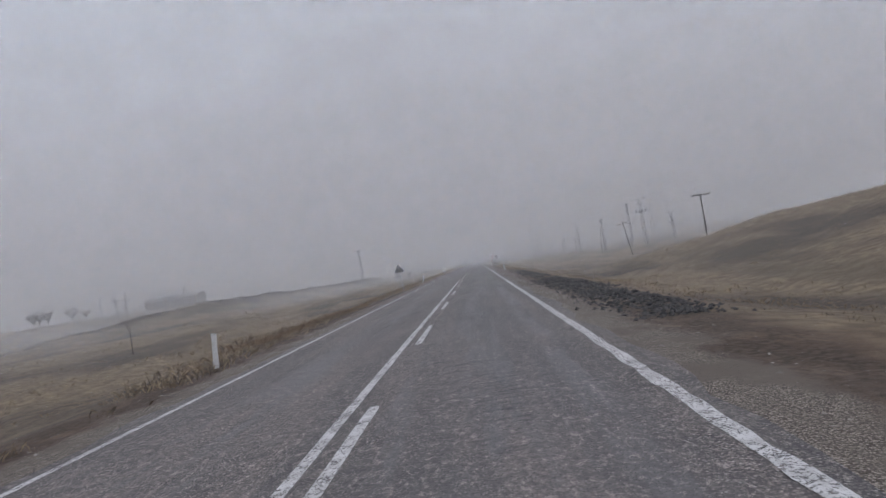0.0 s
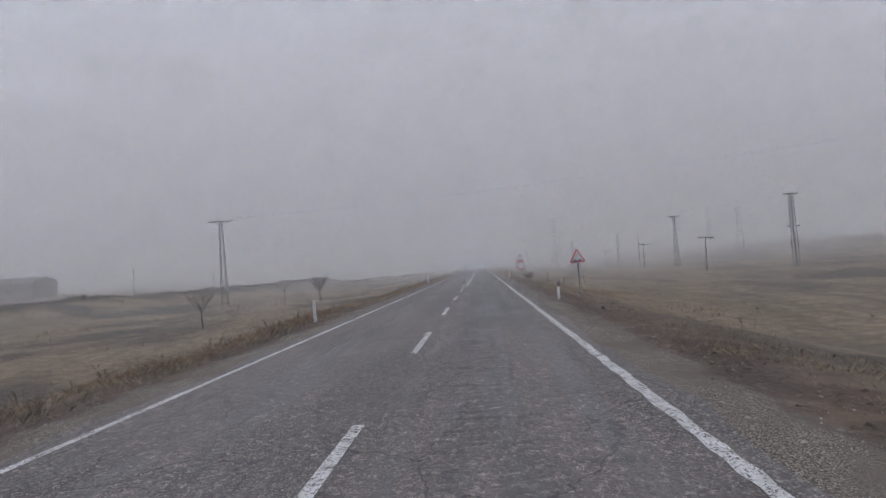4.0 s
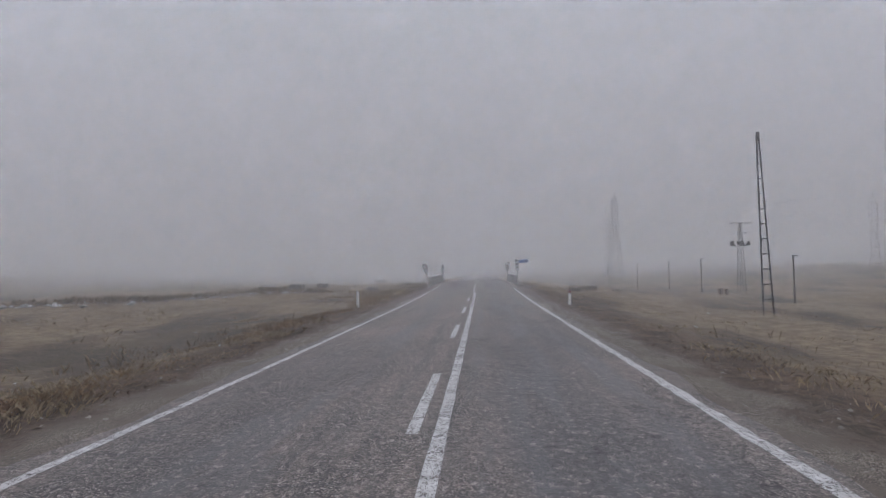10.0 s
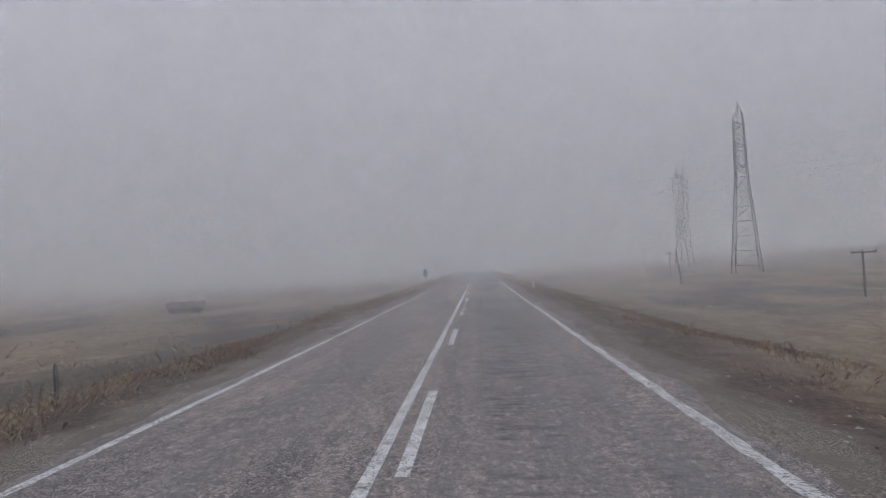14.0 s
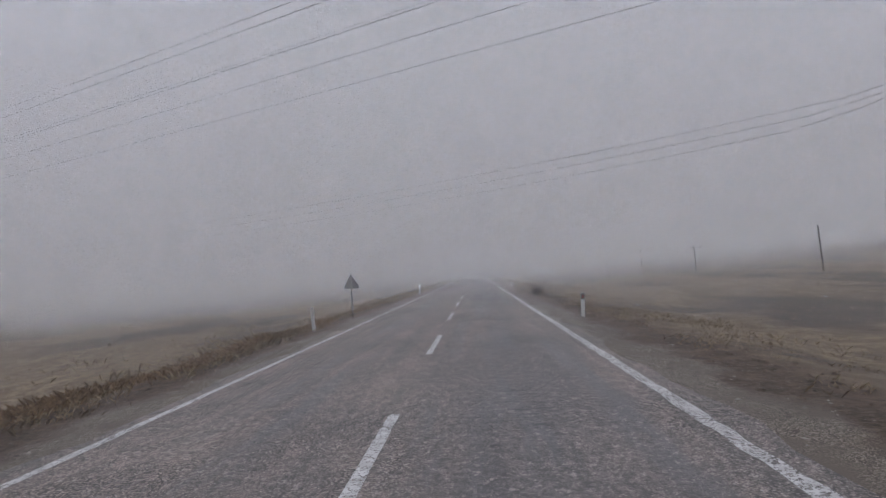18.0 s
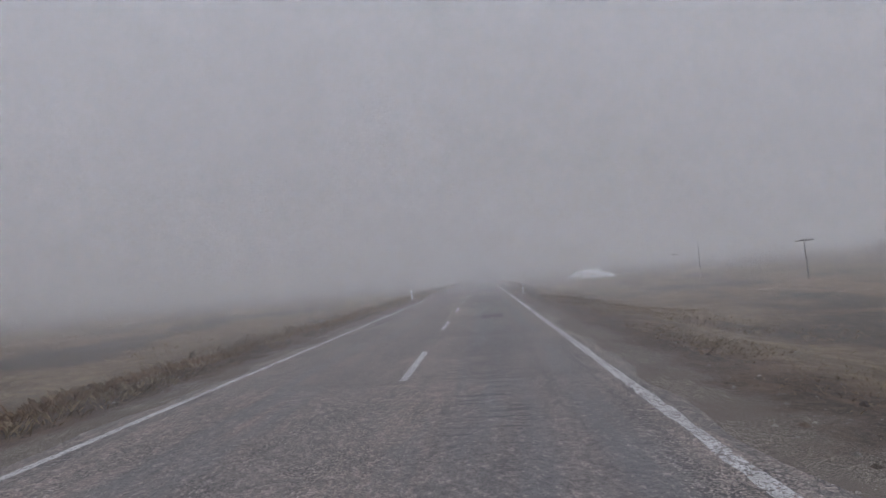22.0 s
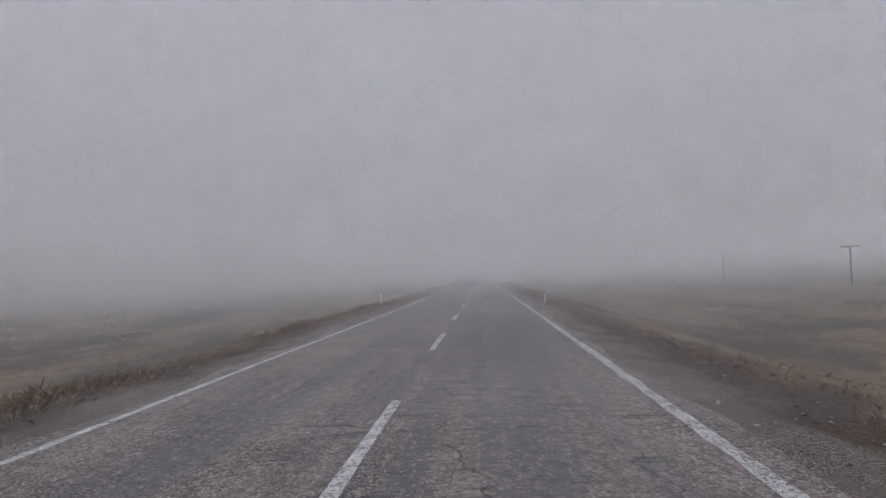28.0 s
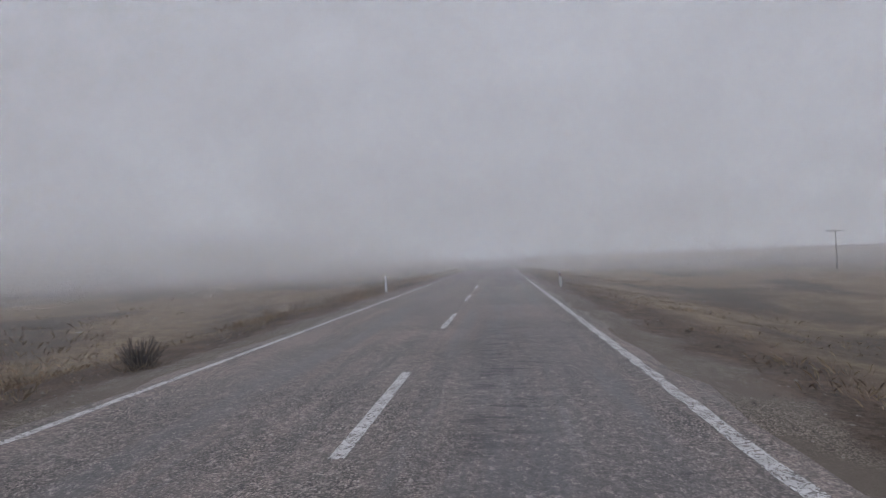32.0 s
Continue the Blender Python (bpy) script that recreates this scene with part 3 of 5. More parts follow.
rng = random.Random(11)
kinds = {False: delineator(False), True: delineator(True)}
used = {False: False, True: False}
POSTS = [(-5.5, 14.6, 0), (-6.0, 79, 0), (5.1, 73, 1), (-5.5, 122.8, 0), (5.0, 126, 1), (-5.3, 171, 0), (5.1, 173, 1), (-4.8, 216.5, 0), (5.2, 219.5, 1),
         (-5.95, 279, 0), (5.3, 279.5, 1), (-6.0, 350, 0), (5.5, 355, 1), (5.6, 398, 1), (-5.4, 473, 0), (4.8, 471, 1), (-5.2, 513, 0), (4.9, 512.5, 1),
         (-5.5, 556, 0), (4.7, 552, 1), (-5.4, 605.5, 0), (4.7, 601, 1), (-5.7, 646.2, 0), (4.8, 645, 1), (5.4, 680.5, 1), (-5.8, 740.5, 0),
         (5.05, 738.5, 1), (-5.45, 785.9, 0), (4.72, 785.3, 1), (-5.4, 834, 0), (4.9, 834, 1)]
for x, y, red in POSTS:
    red = bool(red)
    m = spot(x, y, 0, rng.uniform(-8, 8), (rng.uniform(-3, 3), -11.0 if y == 216.5 else rng.uniform(-4, 4)))
    ob = kinds[red] if not used[red] else copy_thing(kinds[red], m)
    used[red] = True
    ob.matrix_basis = m
    tagged(ob, "white plastic delineator post with a red reflector on the verge" if red else "plain white plastic delineator post beside the road", "road post", "delineator posts")


# ---- traffic signs ----
def sign_pole(ob, h, r=0.032):
    part("pole", Geo().tube((0, 0.05, -0.35), (0, 0.05, h), r, r, 10), "steel", ob, "dull steel tube pole")


def brackets(ob, zs):
    for z in zs:
        part("bracket", Geo().box(-0.1, 0.1, 0.012, 0.024, z - 0.02, z + 0.02), "steel", ob)


def triangle_face(ob, side, cz):
    face = part("triangle_plate", Geo().plate(tri(side, cz), -0.006, 0.008), "tin", ob, "grey metal triangle plate")
    part("red_border", Geo().band(tri(side * 0.985, cz), tri(side * 0.72, cz, 0.03), -0.011, -0.006), "red", face, "faded red border")
    part("white_panel", Geo().plate(tri(side * 0.72, cz, 0.03), -0.0095, -0.006), "white", face, "white panel")
    return face


def bump_sign():
    ob = thing("warning_sign", spot(6.3, 127.7, 0, 0, (0, -1.0)), "red-bordered warning triangle with two black humps on a steel pole", "traffic sign")
    sign_pole(ob, 2.3)
    face = triangle_face(ob, 0.82, 1.92)
    for c in (-0.105, 0.105):
        hump = [(c - 0.105 + 0.21 * i / 8, 1.75 + 0.085 * math.sin(math.pi * i / 8)) for i in range(9)]
        part("hump", Geo().plate(hump, -0.014, -0.0095), "black", face, "black hump")
    brackets(ob, (1.75, 2.1))


def no_overtaking_sign():
    ob = thing("sign_pair", spot(6.25, 167.6, 0, 0, (0, -0.6)), "road-narrows triangle above a round no-overtaking sign on one pole", "traffic sign")
    sign_pole(ob, 2.7)
    face = triangle_face(ob, 1.05, 2.33)
    for s in (-1, 1):
        pts = [(0.14, 2.10), (0.14, 2.22), (0.08, 2.36), (0.065, 2.5)]
        pts = [(s * (a - 0.0), b) for a, b in pts]
        bar = Geo()
        for a, b in zip(pts, pts[1:]):
            bar.tube((a[0], -0.012, a[1]), (b[0], -0.012, b[1]), 0.018, 0.018, 6)
        part("road_edge_bar", bar, "black", face, "black bent bar")
    cz = 1.48
    plate = part("round_plate", Geo().plate(disc(0.5, 32, 0, cz), -0.006, 0.008), "tin", ob, "grey metal round plate")
    part("red_ring", Geo().band(disc(0.495, 32, 0, cz), disc(0.375, 32, 0, cz), -0.011, -0.006), "red", plate, "faded red ring")
    part("white_panel", Geo().plate(disc(0.375, 32, 0, cz), -0.0095, -0.006), "white", plate, "white panel")
    car = [(-0.135, -0.055), (-0.115, -0.075), (-0.07, -0.075), (-0.07, -0.05), (0.07, -0.05), (0.07, -0.075), (0.115, -0.075), (0.135, -0.055), (0.135, 0.01), (0.1, 0.03), (0.075, 0.09), (-0.075, 0.09), (-0.1, 0.03), (-0.135, 0.01)]
    for c, m in ((-0.18, "red"), (0.18, "black")):
        shape = part("car_symbol", Geo().plate([(c + a, cz + b) for a, b in car], -0.013, -0.0095), "black", plate, "black car symbol")
        part("window_symbol", Geo().plate([(c + a, cz + b) for a, b in ((-0.08, 0.03), (0.08, 0.03), (0.06, 0.072), (-0.06, 0.072))], -0.015, -0.013), "white", shape, "white window mark")
        part("body_symbol", Geo().plate([(c + a, cz + b) for a, b in ((-0.1, -0.03), (0.1, -0.03), (0.1, 0.005), (-0.1, 0.005))], -0.015, -0.013), "red" if m == "red" else "white", shape, "red body mark" if m == "red" else "white body mark")
    brackets(ob, (1.3, 1.65, 2.1, 2.45))


def back_sign(x, y, h, side, round_r, lean, label):
    """A sign for the other direction: only its bare back shows."""
    ob = thing("traffic_sign", spot(x, y, 0, 180, lean), label, "traffic sign")
    sign_pole(ob, h)
    cz = h - side * 0.36
    plate = part("triangle_plate", Geo().plate(tri(side, cz), -0.006, 0.008), "tin", ob, "bare grey triangle back")
    part("red_border", Geo().band(tri(side * 0.985, cz), tri(side * 0.72, cz, 0.03), -0.011, -0.006), "red", plate)
    if round_r:
        c2 = cz - side * 0.29 - round_r - 0.04
        plate = part("round_plate", Geo().plate(disc(round_r, 28, 0, c2), -0.006, 0.008), "tin", ob, "bare grey round back")
        part("red_ring", Geo().band(disc(round_r * 0.98, 28, 0, c2), disc(round_r * 0.75, 28, 0, c2), -0.011, -0.006), "red", plate)
        brackets(ob, (c2,))
    brackets(ob, (cz,))


bump_sign()
no_overtaking_sign()
back_sign(-5.1, 50.4, 2.35, 0.92, 0, (0, 5), "leaning warning triangle seen from its bare grey back")
back_sign(-7.2, 435.8, 2.4, 0.85, 0.42, (0, 0), "triangle and round sign on one pole seen from behind")
back_sign(-5.05, 478.6, 2.0, 0.85, 0, (0, 0), "bare grey back of a warning triangle on the verge")


def striped(ob, name, w, h, z0, up=1, x0=0.0, label="", n=3):
    """A bridge hazard board with slanting black stripes."""
    board = part(name, Geo().box(x0 - w / 2, x0 + w / 2, -0.006, 0.01, z0, z0 + h), "white", ob, label or "white board")
    for i in range(n):
        a = z0 + h * (i + 0.1) / n
        t = h / n * 0.5
        s = w * 0.42
        lo, hi = (a, a + s) if up > 0 else (a + s, a)
        top = z0 + h
        pts = [(x0 - w / 2, min(lo, top)), (x0 + w / 2, min(hi, top)), (x0 + w / 2, min(hi + t, top)), (x0 - w / 2, min(lo + t, top))]
        part("stripe", Geo().plate(pts, -0.011, -0.006), "black", board, "faded black slanting stripe")
    return board


BRIDGE = (303.5, 323.4)


def bridge_signs():
    a = thing("bridge_name_sign", spot(4.36, 306.5, 0, -2, (0, -2.5)), "striped hazard board with a blue stream-name plate on a pole", "traffic sign")
    sign_pole(a, 2.6)
    striped(a, "hazard_board", 0.35, 1.12, 1.52, 1, 0.0, "white hazard board with black stripes")
    plate = part("name_plate", Geo().box(0.22, 1.17, -0.004, 0.012, 2.2, 2.53), "blue", a, "blue name plate")
    part("name_frame", Geo().band([(0.235, 2.215), (1.155, 2.215), (1.155, 2.515), (0.235, 2.515)], [(0.25, 2.23), (1.14, 2.23), (1.14, 2.5), (0.25, 2.5)], -0.008, -0.004), "white", plate, "thin white border")
    part("arm", Geo().tube((0, 0.03, 2.37), (1.1, 0.03, 2.37), 0.016, 0.016, 6), "steel", a)
    curve = bpy.data.curves.new("name_text", "FONT")
    curve.body, curve.size, curve.extrude, curve.align_x = "Tersakan", 0.19, 0.002, "CENTER"
    curve.space_character = 1.12
    tmp = new("tmp", curve)
    me = bpy.data.meshes.new_from_object(tmp.evaluated_get(bpy.context.evaluated_depsgraph_get()))
    bpy.data.objects.remove(tmp)
    me.materials.clear()
    me.materials.append(M["white"])
    me.transform(pose(0.695, -0.008, 2.305, 90, 0, 0))
    t = new("name_text", me)
    t.parent = plate
    t["label"] = "white lettering"
    b = thing("bridge_sign", spot(-4.42, 303.3, 0, 3, (0, -9)), "leaning striped hazard board before a round grey sign plate", "traffic sign")
    sign_pole(b, 2.25)
    part("round_plate", Geo().plate(disc(0.27, 28, 0.02, 2.0), 0.012, 0.022), "tin", b, "bare grey round back")
    striped(b, "hazard_board", 0.3, 0.98, 1.32, -1, 0.0, "white hazard board with black stripes")
    c = thing("bridge_board", spot(-4.4, 323.9), "bare grey back of a tall hazard board at the bridge's end", "traffic sign")
    sign_pole(c, 2.3)
    part("board_back", Geo().box(-0.17, 0.17, -0.02, 0.01, 1.1, 2.35, 0.008), "tin", c, "bare grey board back")
    d = thing("end_sign", spot(4.2, 325.6, 0, 0, (0, 1)), "round white sign with a black slanting bar above a grey plate", "traffic sign")
    sign_pole(d, 2.35)
    plate = part("round_plate", Geo().plate(disc(0.33, 28, 0, 2.15), -0.006, 0.008), "white", d, "white round plate")
    part("bar", Geo().plate([(-0.2, 1.86), (-0.1, 1.86), (0.2, 2.44), (0.1, 2.44)], -0.012, -0.006), "black", plate, "black slanting bar")
    for s in (-0.22, 0.22):
        part("car_symbol", Geo().box(s - 0.09, s + 0.09, -0.0115, -0.006, 2.1, 2.2), "black", plate, "small black car mark")
    part("lower_plate", Geo().box(-0.18, 0.18, -0.006, 0.008, 1.35, 1.78), "tin", d, "grey plate")
    part("board_back", Geo().box(-0.17, 0.17, 0.09, 0.1, 1.9, 2.58), "tin", d, "bare grey board behind the round plate")


bridge_signs()


# ---- the bridge ----
def railing(x, side):
    y0, y1 = BRIDGE if side < 0 else (306.3, 325.2)
    ob = thing("bridge_railing", pose(0, 0, 0), "white-painted steel bridge railing with three rails, chalky and stained", "railing", "bridge railings", "")
    bays = 14
    for y in [y0 + (y1 - y0) * i / bays for i in range(bays + 1)] + [y0 + (y1 - y0) * 3 / bays - 0.3]:
        z = float(rise(y)) - 0.08
        # an I-section: two flanges and a web, under a small cap plate
        g = Geo().box(x - 0.055, x - 0.043, y - 0.05, y + 0.05, z - 0.2, z + 0.96).box(x + 0.043, x + 0.055, y - 0.05, y + 0.05, z - 0.2, z + 0.96)
        g.box(x - 0.043, x + 0.043, y - 0.006, y + 0.006, z - 0.2, z + 0.96)
        # posts take the darker paint, so their shaded faces are coloured in
        post = part("rail_post", g, "rail_shade", ob, "stained white steel post with its shade painted in")
        part("post_cap", Geo().box(x - 0.06, x + 0.06, y - 0.055, y + 0.055, z + 0.96, z + 0.972), "rail", post)
    for h, r in ((1.0, 0.04), (0.66, 0.03), (0.3, 0.03)):
        g = Geo()
        for i in range(bays):
            a, b = y0 + (y1 - y0) * i / bays, y0 + (y1 - y0) * (i + 1) / bays
            g.box(x - r, x + r, a, b, 0, 0)
            g.v[-8:] = [(px, py, float(rise(py)) - 0.08 + h + (r if k > 3 else -r)) for k, (px, py, _) in enumerate(g.v[-8:])]
        part("rail", g, "rail", ob)


def bridge_edge(x0, x1):
    g = Geo()
    ys = np.linspace(304, 330, 27)
    for a, b in zip(ys, ys[1:]):
        g.box(x0, x1, a, b, 0, 0)
        g.v[-8:] = [(px, py, float(rise(py)) + (-0.075 if k > 3 else -1.9)) for k, (px, py, _) in enumerate(g.v[-8:])]
    tagged(new("bridge_deck_edge", g.mesh("bridge_deck_edge", M["concrete"])), "stained concrete edge beam of the small bridge", "bridge", kind="structure")


bridge_edge(-4.75, -4.1)
bridge_edge(3.95, 4.6)
railing(-4.35, -1)
railing(4.2, 1)


# ---- poles and pylons ----
def t_pole(x, y, h, arm=2.4, lean=0.0, turn=0.0, label="weathered wooden telephone pole with a single crossarm"):
    ob = thing("telephone_pole", spot(x, y, 0, turn, (0, lean)), label, "pole", "telephone poles")
    part("pole_shaft", Geo().tube((0, 0, -0.6), (0, 0, h), 0.12, 0.085, 10), "wood", ob)
    part("crossarm", Geo().box(-arm / 2, arm / 2, -0.14, -0.06, h - 0.34, h - 0.18, 0.01), "wood", ob)
    for k in range(4):
        u = (k - 1.5) / 1.5 * (arm / 2 - 0.12)
        g = Geo().tube((u, -0.1, h - 0.2), (u, -0.1, h - 0.1), 0.015, 0.015, 6).tube((u, -0.1, h - 0.12), (u, -0.1, h + 0.0), 0.04, 0.028, 8)
        part("insulator", g, "glass", ob, "dark glazed insulator")
    return ob


def plain_pole(x, y, h, lean=0.0, lamp=False, label="plain weathered wooden pole standing in the field"):
    ob = thing("wooden_pole", spot(x, y, 0, 0, (0, lean)), label, "pole", "field poles")
    part("pole_shaft", Geo().tube((0, 0, -0.6), (0, 0, h), 0.11, 0.08, 10), "wood", ob)
    if lamp:
        part("lamp_head", Geo().box(-0.1, 0.42, -0.08, 0.08, h - 0.04, h + 0.08, 0.02), "tin", ob, "small grey lamp head")
    else:
        part("pole_cap", Geo().tube((0, 0, h), (0, 0, h + 0.06), 0.085, 0.03, 10), "tin", ob)


def lacing(a0, b0, a1, b1, n, r):
    """Zigzag between two legs."""
    g = Geo()
    a0, b0, a1, b1 = map(Vector, (a0, b0, a1, b1))
    for i in range(n):
        s, e = i / n, (i + 1) / n
        p, q = (a0.lerp(a1, s), b0.lerp(b1, e)) if i % 2 == 0 else (b0.lerp(b1, s), a0.lerp(a1, e))
        g.tube(p, q, r, r, 4, False)
        g.tube(a0.lerp(a1, e), b0.lerp(b1, e), r * 0.9, r * 0.9, 4, False)
    return g


def lattice_mast(ob, h, w0, w1, n, r=0.044, z0=-0.4, lace=0.02):
    at = lambda sx, sy, f: (sx * (w0 + (w1 - w0) * f) / 2, sy * (w0 + (w1 - w0) * f) / 2, z0 + (h - z0) * f)
    corners = [(-1, -1), (1, -1), (1, 1), (-1, 1)]
    for sx, sy in corners:
        part("leg", Geo().tube(at(sx, sy, 0), at(sx, sy, 1), r, r * 0.8, 5), "lattice", ob)
    for (a, b), (c, d) in zip(corners, corners[1:] + corners[:1]):
        part("lacing", lacing(at(a, b, 0), at(c, d, 0), at(a, b, 1), at(c, d, 1), n, lace), "lattice", ob)


def medium_pole(x, y, h, arm=3.0, lean=0.0, turn=0.0, extra="", n=14):
    """A steel lattice pole of a medium-voltage line."""
    label = "steel lattice power pole with a crossarm and insulators"
    if extra == "platform":
        label = "steel lattice power pole with a switch platform and several crossarms"
    elif extra == "double":
        label = "slim steel lattice power pole with two crossarms"
    ob = thing("power_pole", spot(x, y, 0, turn, (0, lean)), label, "power pole", "medium-voltage poles")
    lattice_mast(ob, h, 0.9 if extra != "double" else 0.6, 0.34, n)
    arms = [(h - 0.05, arm)]
    if extra == "platform":
        arms += [(h - 1.55, 1.9), (h - 3.4, 2.6)]
    if extra == "double":
        arms += [(h * 0.55, 1.7)]
    for z, a in arms:
        part("crossarm", Geo().box(-a / 2, a / 2, -0.09, 0.09, z - 0.06, z + 0.06, 0.008), "lattice", ob)
        for u in (-a / 2 + 0.06, 0, a / 2 - 0.06) if z > h - 1 else (-a / 2 + 0.06, a / 2 - 0.06):
            g = Geo()
            for k in range(3):
                g.tube((u, 0, z + 0.06 + 0.11 * k), (u, 0, z + 0.13 + 0.11 * k), 0.085, 0.045, 8)
            part("insulator", g, "glass", ob, "dark glazed insulator")
    if extra == "platform":
        for s in (-1, 1):
            part("platform_rail", Geo().box(-1.25, 1.25, s * 0.5 - 0.03, s * 0.5 + 0.03, h - 3.5, h - 3.42).box(s * 1.25 - 0.03, s * 1.25 + 0.03, -0.5, 0.5, h - 3.42, h - 2.75), "lattice", ob)
        part("transformer", Geo().box(-0.4, 0.4, -0.3, 0.3, h - 3.38, h - 2.7, 0.05), "lattice", ob, "grey switch box")
    if extra == "lattice_arm":
        part("crossarm_brace", Geo().tube((-arm / 2 + 0.2, 0, h), (0, 0, h - 0.7), 0.03, 0.03, 5).tube((arm / 2 - 0.2, 0, h), (0, 0, h - 0.7), 0.03, 0.03, 5), "lattice", ob)
    return ob


def ladder_mast(x, y, h, lean):
    """Two leaning posts joined by rungs."""
    ob = thing("ladder_mast", spot(x, y, 0, 0, (0, lean)), "tall leaning twin-post steel mast with rungs, no wires", "mast")
    for s in (-1, 1):
        part("mast_post", Geo().tube((s * 0.28, 0, -0.5), (s * 0.06, 0, h), 0.05, 0.045, 6), "lattice", ob)
    for i in range(11):
        f = (i + 1) / 12
        w = 0.28 + (0.06 - 0.28) * f
        part("rung", Geo().box(-w, w, -0.03, 0.03, h * f - 0.035, h * f + 0.035), "lattice", ob)
    part("head_plate", Geo().box(-0.09, 0.09, -0.05, 0.05, h - 0.35, h + 0.1, 0.01), "lattice", ob)


LINE = math.degrees(math.atan2(0.65, -1.0))  # bearing of the high-voltage lines
ALONG = Vector((-1, 0.65, 0)).normalized()
ACROSS = Vector((0.65, 1, 0)).normalized()


def portal_pylon(x, y, h, dz=0.0):
    """A waisted pylon with a flat bridge."""
    ob = thing("lattice_pylon", spot(x, y, dz, LINE - 90 + 180), "tall waisted steel lattice pylon fading into the fog", "pylon", "pylons")
    levels = [(0, 3.6), (h * 0.28, 2.7), (h * 0.45, 2.3), (h * 0.62, 2.5), (h * 0.86, 3.3)]
    for (za, wa), (zb, wb) in zip(levels, levels[1:]):
        pts = [((sx * wa, sy * wa * 0.55, za - (1.0 if za == 0 else 0)), (sx * wb, sy * wb * 0.4, zb)) for sx, sy in ((-1, -1), (1, -1), (1, 1), (-1, 1))]
        for p, q in pts:
            part("leg", Geo().tube(p, q, 0.105, 0.09, 5), "lattice", ob)
        for (p, q), (s, e) in zip(pts, pts[1:] + pts[:1]):
            part("lacing", lacing(p, s, q, e, 3, 0.06), "lattice", ob)
        part("waist_frame", Geo().box(-wb, wb, -wb * 0.4, wb * 0.4, zb - 0.1, zb + 0.1), "lattice", ob) if zb < h * 0.5 else None
    z = h * 0.86
    part("crossarm", Geo().box(-6.4, 6.4, -0.5, -0.4, z - 0.08, z + 0.08).box(-6.4, 6.4, 0.4, 0.5, z - 0.08, z + 0.08).box(-5.4, 5.4, -0.06, 0.06, z + 1.1, z + 1.25), "lattice", ob)
    part("crossarm_lacing", lacing((-6.4, 0, z), (-5.4, 0, z + 1.2), (6.4, 0, z), (5.4, 0, z + 1.2), 16, 0.05), "lattice", ob)
    for s in (-3.4, 3.4):
        part("earth_peak", Geo().tube((s - 0.5, 0, z + 1.2), (s, 0, h + 1.4), 0.06, 0.05, 5).tube((s + 0.5, 0, z + 1.2), (s, 0, h + 1.4), 0.06, 0.05, 5), "lattice", ob)
    for s in (-6.2, 0, 6.2):
        g = Geo()
        for k in range(8):
            g.tube((s, 0, z - 0.25 - 0.2 * k), (s, 0, z - 0.13 - 0.2 * k), 0.13, 0.06, 8)
        part("insulator_string", g, "glass", ob, "hanging insulator string")
    return ob


def barrel_pylon(x, y, h, dz=0.0):
    """A tall narrow pylon for two circuits."""
    ob = thing("lattice_pylon", spot(x, y, dz, LINE - 90 + 180), "tall narrow steel lattice pylon with three pairs of arms", "pylon", "pylons")
    lower = h * 0.56
    for z0, z1, w0, w1, n in ((-1.0, lower, 4.6, 1.9, 7), (lower, h * 0.93, 1.9, 1.5, 6)):
        pts = [((sx * w0 / 2, sy * w0 / 2, z0), (sx * w1 / 2, sy * w1 / 2, z1)) for sx, sy in ((-1, -1), (1, -1), (1, 1), (-1, 1))]
        for p, q in pts:
            part("leg", Geo().tube(p, q, 0.105, 0.09, 5), "lattice", ob)
        for (p, q), (s, e) in zip(pts, pts[1:] + pts[:1]):
            part("lacing", lacing(p, s, q, e, n, 0.06), "lattice", ob)
    part("peak", Geo().tube((-0.7, 0, h * 0.93), (0, 0, h), 0.07, 0.05, 5).tube((0.7, 0, h * 0.93), (0, 0, h), 0.07, 0.05, 5).tube((0, 0.7, h * 0.93), (0, 0, h), 0.07, 0.05, 5), "lattice", ob)
    for f, a in ((0.62, 2.7), (0.74, 3.1), (0.86, 2.6)):
        z = h * f
        for s in (-1, 1):
            g = Geo()
            for q in (-0.7, 0.7):
                g.tube((s * 0.8, q, z), (s * a, 0, z + 0.1), 0.06, 0.05, 5).tube((s * 0.8, q, z + 1.2), (s * a, 0, z + 0.15), 0.05, 0.05, 5)
            part("arm", g, "lattice", ob)
            g = Geo()
            for k in range(6):
                g.tube((s * a, 0, z - 0.25 - 0.2 * k), (s * a, 0, z - 0.13 - 0.2 * k), 0.13, 0.06, 8)
            part("insulator_string", g, "glass", ob, "hanging insulator string")
    return ob


medium_pole(-34.5, 176.7, 11.9, 3.2, 0, 12, "lattice_arm", 17)
t_pole(31.3, 74, 6.9, 2.7, 0, 8)
t_pole(31.5, 110.3, 6.6, 2.7, -9, 14, "tilted wooden telephone pole with a skewed crossarm")
medium_pole(40.8, 173, 9.2, 2.0, 0, 10, "double")
plain_pole(33.0, 143, 6.0, 4, False, "leaning bare wooden pole standing in the field")
medium_pole(43.8, 154, 11.6, 1.6, 0, 5, "double")
medium_pole(45.1, 146.5, 12.0, 3.0, 0, 10, "platform")
medium_pole(65, 183, 8.6, 3.0, 0, 10, "platform")
ladder_mast(16.2, 281, 9.9, -1.5)
t_pole(33.9, 183.5, 5.0, 2.5, 2.5, 12, "slightly tilted wooden telephone pole with one crossarm")
medium_pole(41.5, 218, 10.4, 2.6, 0, 10, "lattice_arm")
t_pole(35.6, 220.5, 5.6, 2.5, 0, 6)
medium_pole(48, 294, 10.4, 3.0, 0, 4, "double")
